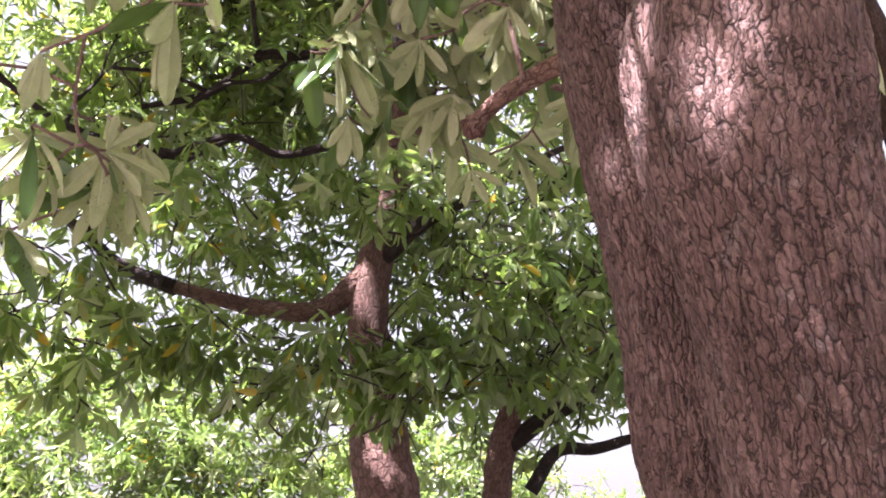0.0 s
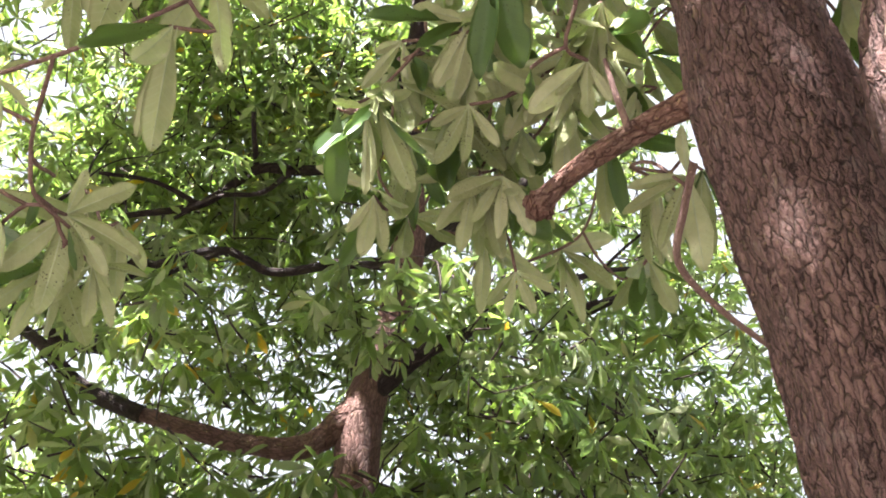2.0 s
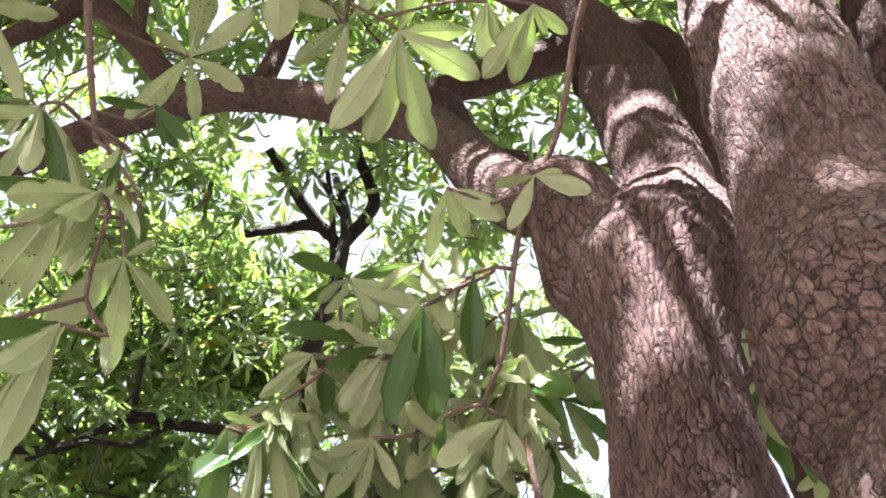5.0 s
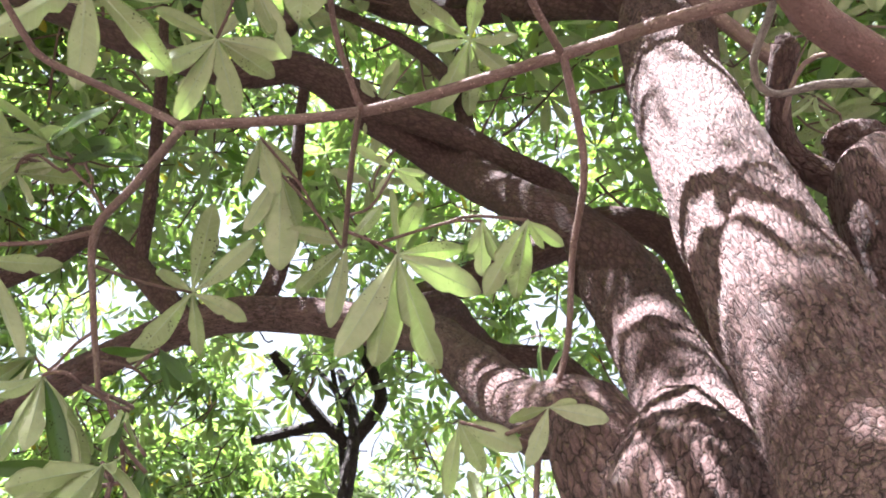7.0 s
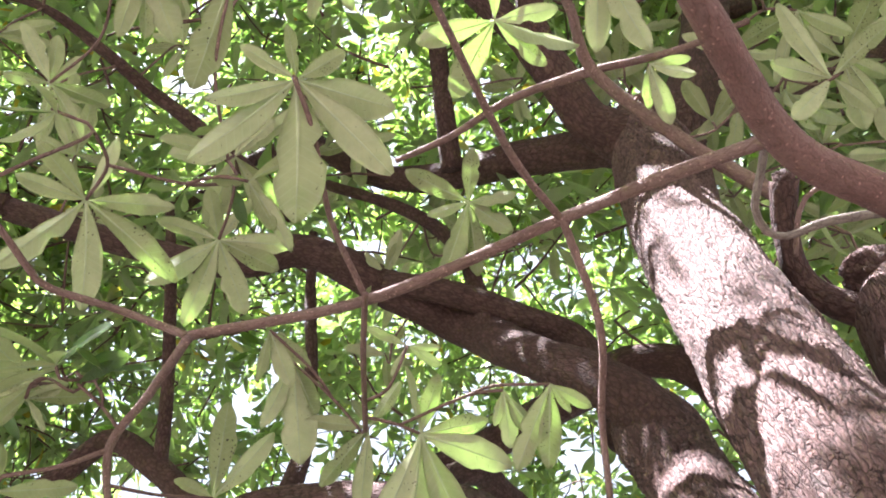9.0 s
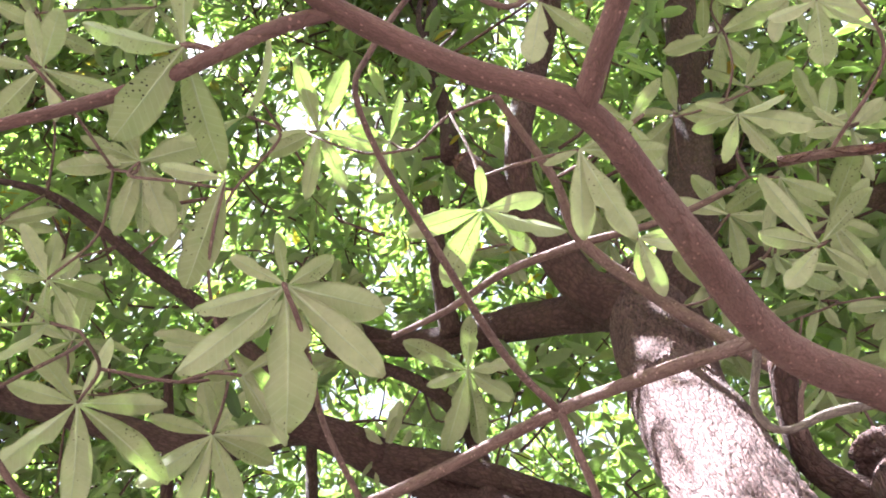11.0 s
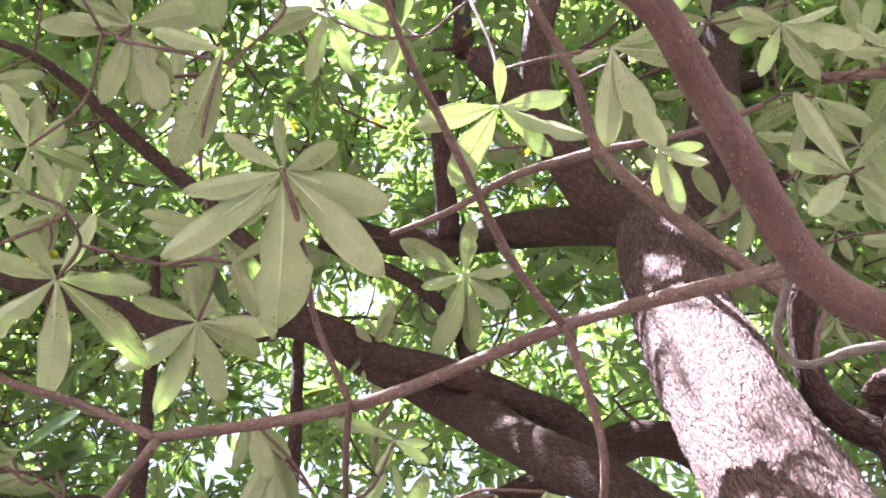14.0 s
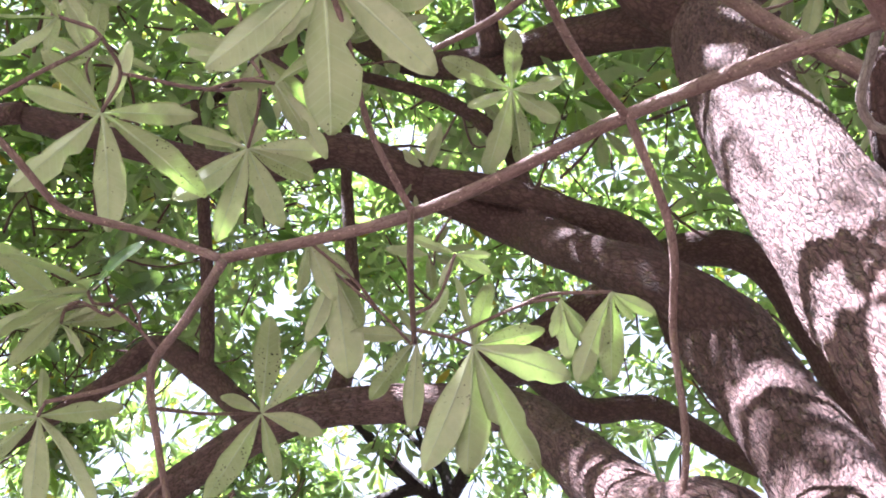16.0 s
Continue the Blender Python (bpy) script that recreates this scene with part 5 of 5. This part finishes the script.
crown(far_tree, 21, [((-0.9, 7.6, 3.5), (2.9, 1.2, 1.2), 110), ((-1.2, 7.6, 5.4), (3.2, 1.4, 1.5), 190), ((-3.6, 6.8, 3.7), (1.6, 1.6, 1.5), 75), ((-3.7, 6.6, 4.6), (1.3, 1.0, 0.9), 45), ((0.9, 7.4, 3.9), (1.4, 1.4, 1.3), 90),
                     ((-1.6, 7.6, 3.9), (2.2, 0.8, 1.0), 80), ((-3.2, 7.4, 6.2), (2.5, 1.8, 1.6), 190), ((-0.5, 7.6, 7.6), (3.5, 1.8, 1.2), 200), ((-3.4, 5.8, 7.0), (2.2, 1.4, 1.5), 120), ((-1.4, 8.6, 6.2), (4.2, 0.9, 2.4), 330), ((-2.0, 6.7, 6.6), (2.3, 0.7, 0.9), 240), ((-2.4, 6.3, 4.9), (2.0, 0.7, 0.8), 90), ((-2.4, 6.6, 5.4), (1.4, 0.8, 1.0), 60)], 0.2, bark_far_shaded, clear_of_trunk, 0.45, 0.7)
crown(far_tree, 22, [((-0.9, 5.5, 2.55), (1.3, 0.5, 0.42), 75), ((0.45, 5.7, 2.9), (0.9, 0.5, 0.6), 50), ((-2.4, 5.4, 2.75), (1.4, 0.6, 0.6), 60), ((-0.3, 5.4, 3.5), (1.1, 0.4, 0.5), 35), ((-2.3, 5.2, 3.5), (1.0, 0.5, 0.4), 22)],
      0.18, bark_far_shaded, clear_of_trunk, 0.4, 0.9, LEAF)
crown(second_tree, 31, [((1.3, 8.3, 3.4), (1.7, 1.4, 1.1), 140), ((-1.0, 8.8, 2.6), (2.0, 1.0, 1.0), 90), ((2.4, 8.2, 4.9), (1.6, 1.6, 1.6), 130)], 0.18, bark_far_shaded, None, 0.45, 0.7)
hedge = thing("shrub_belt", "sunlit belt of pale green shrubs far behind the trees", "shrubs", kind="stuff")
crown(hedge, 41, [((-7, 15, 2.0), (4, 1.5, 2.6), 900), ((-1.5, 16, 1.4), (4, 1.5, 2.0), 700), ((5.5, 17, 1.6), (4, 1.5, 2.0), 600)], 0.26, bark_far_shaded, None, 0.6)
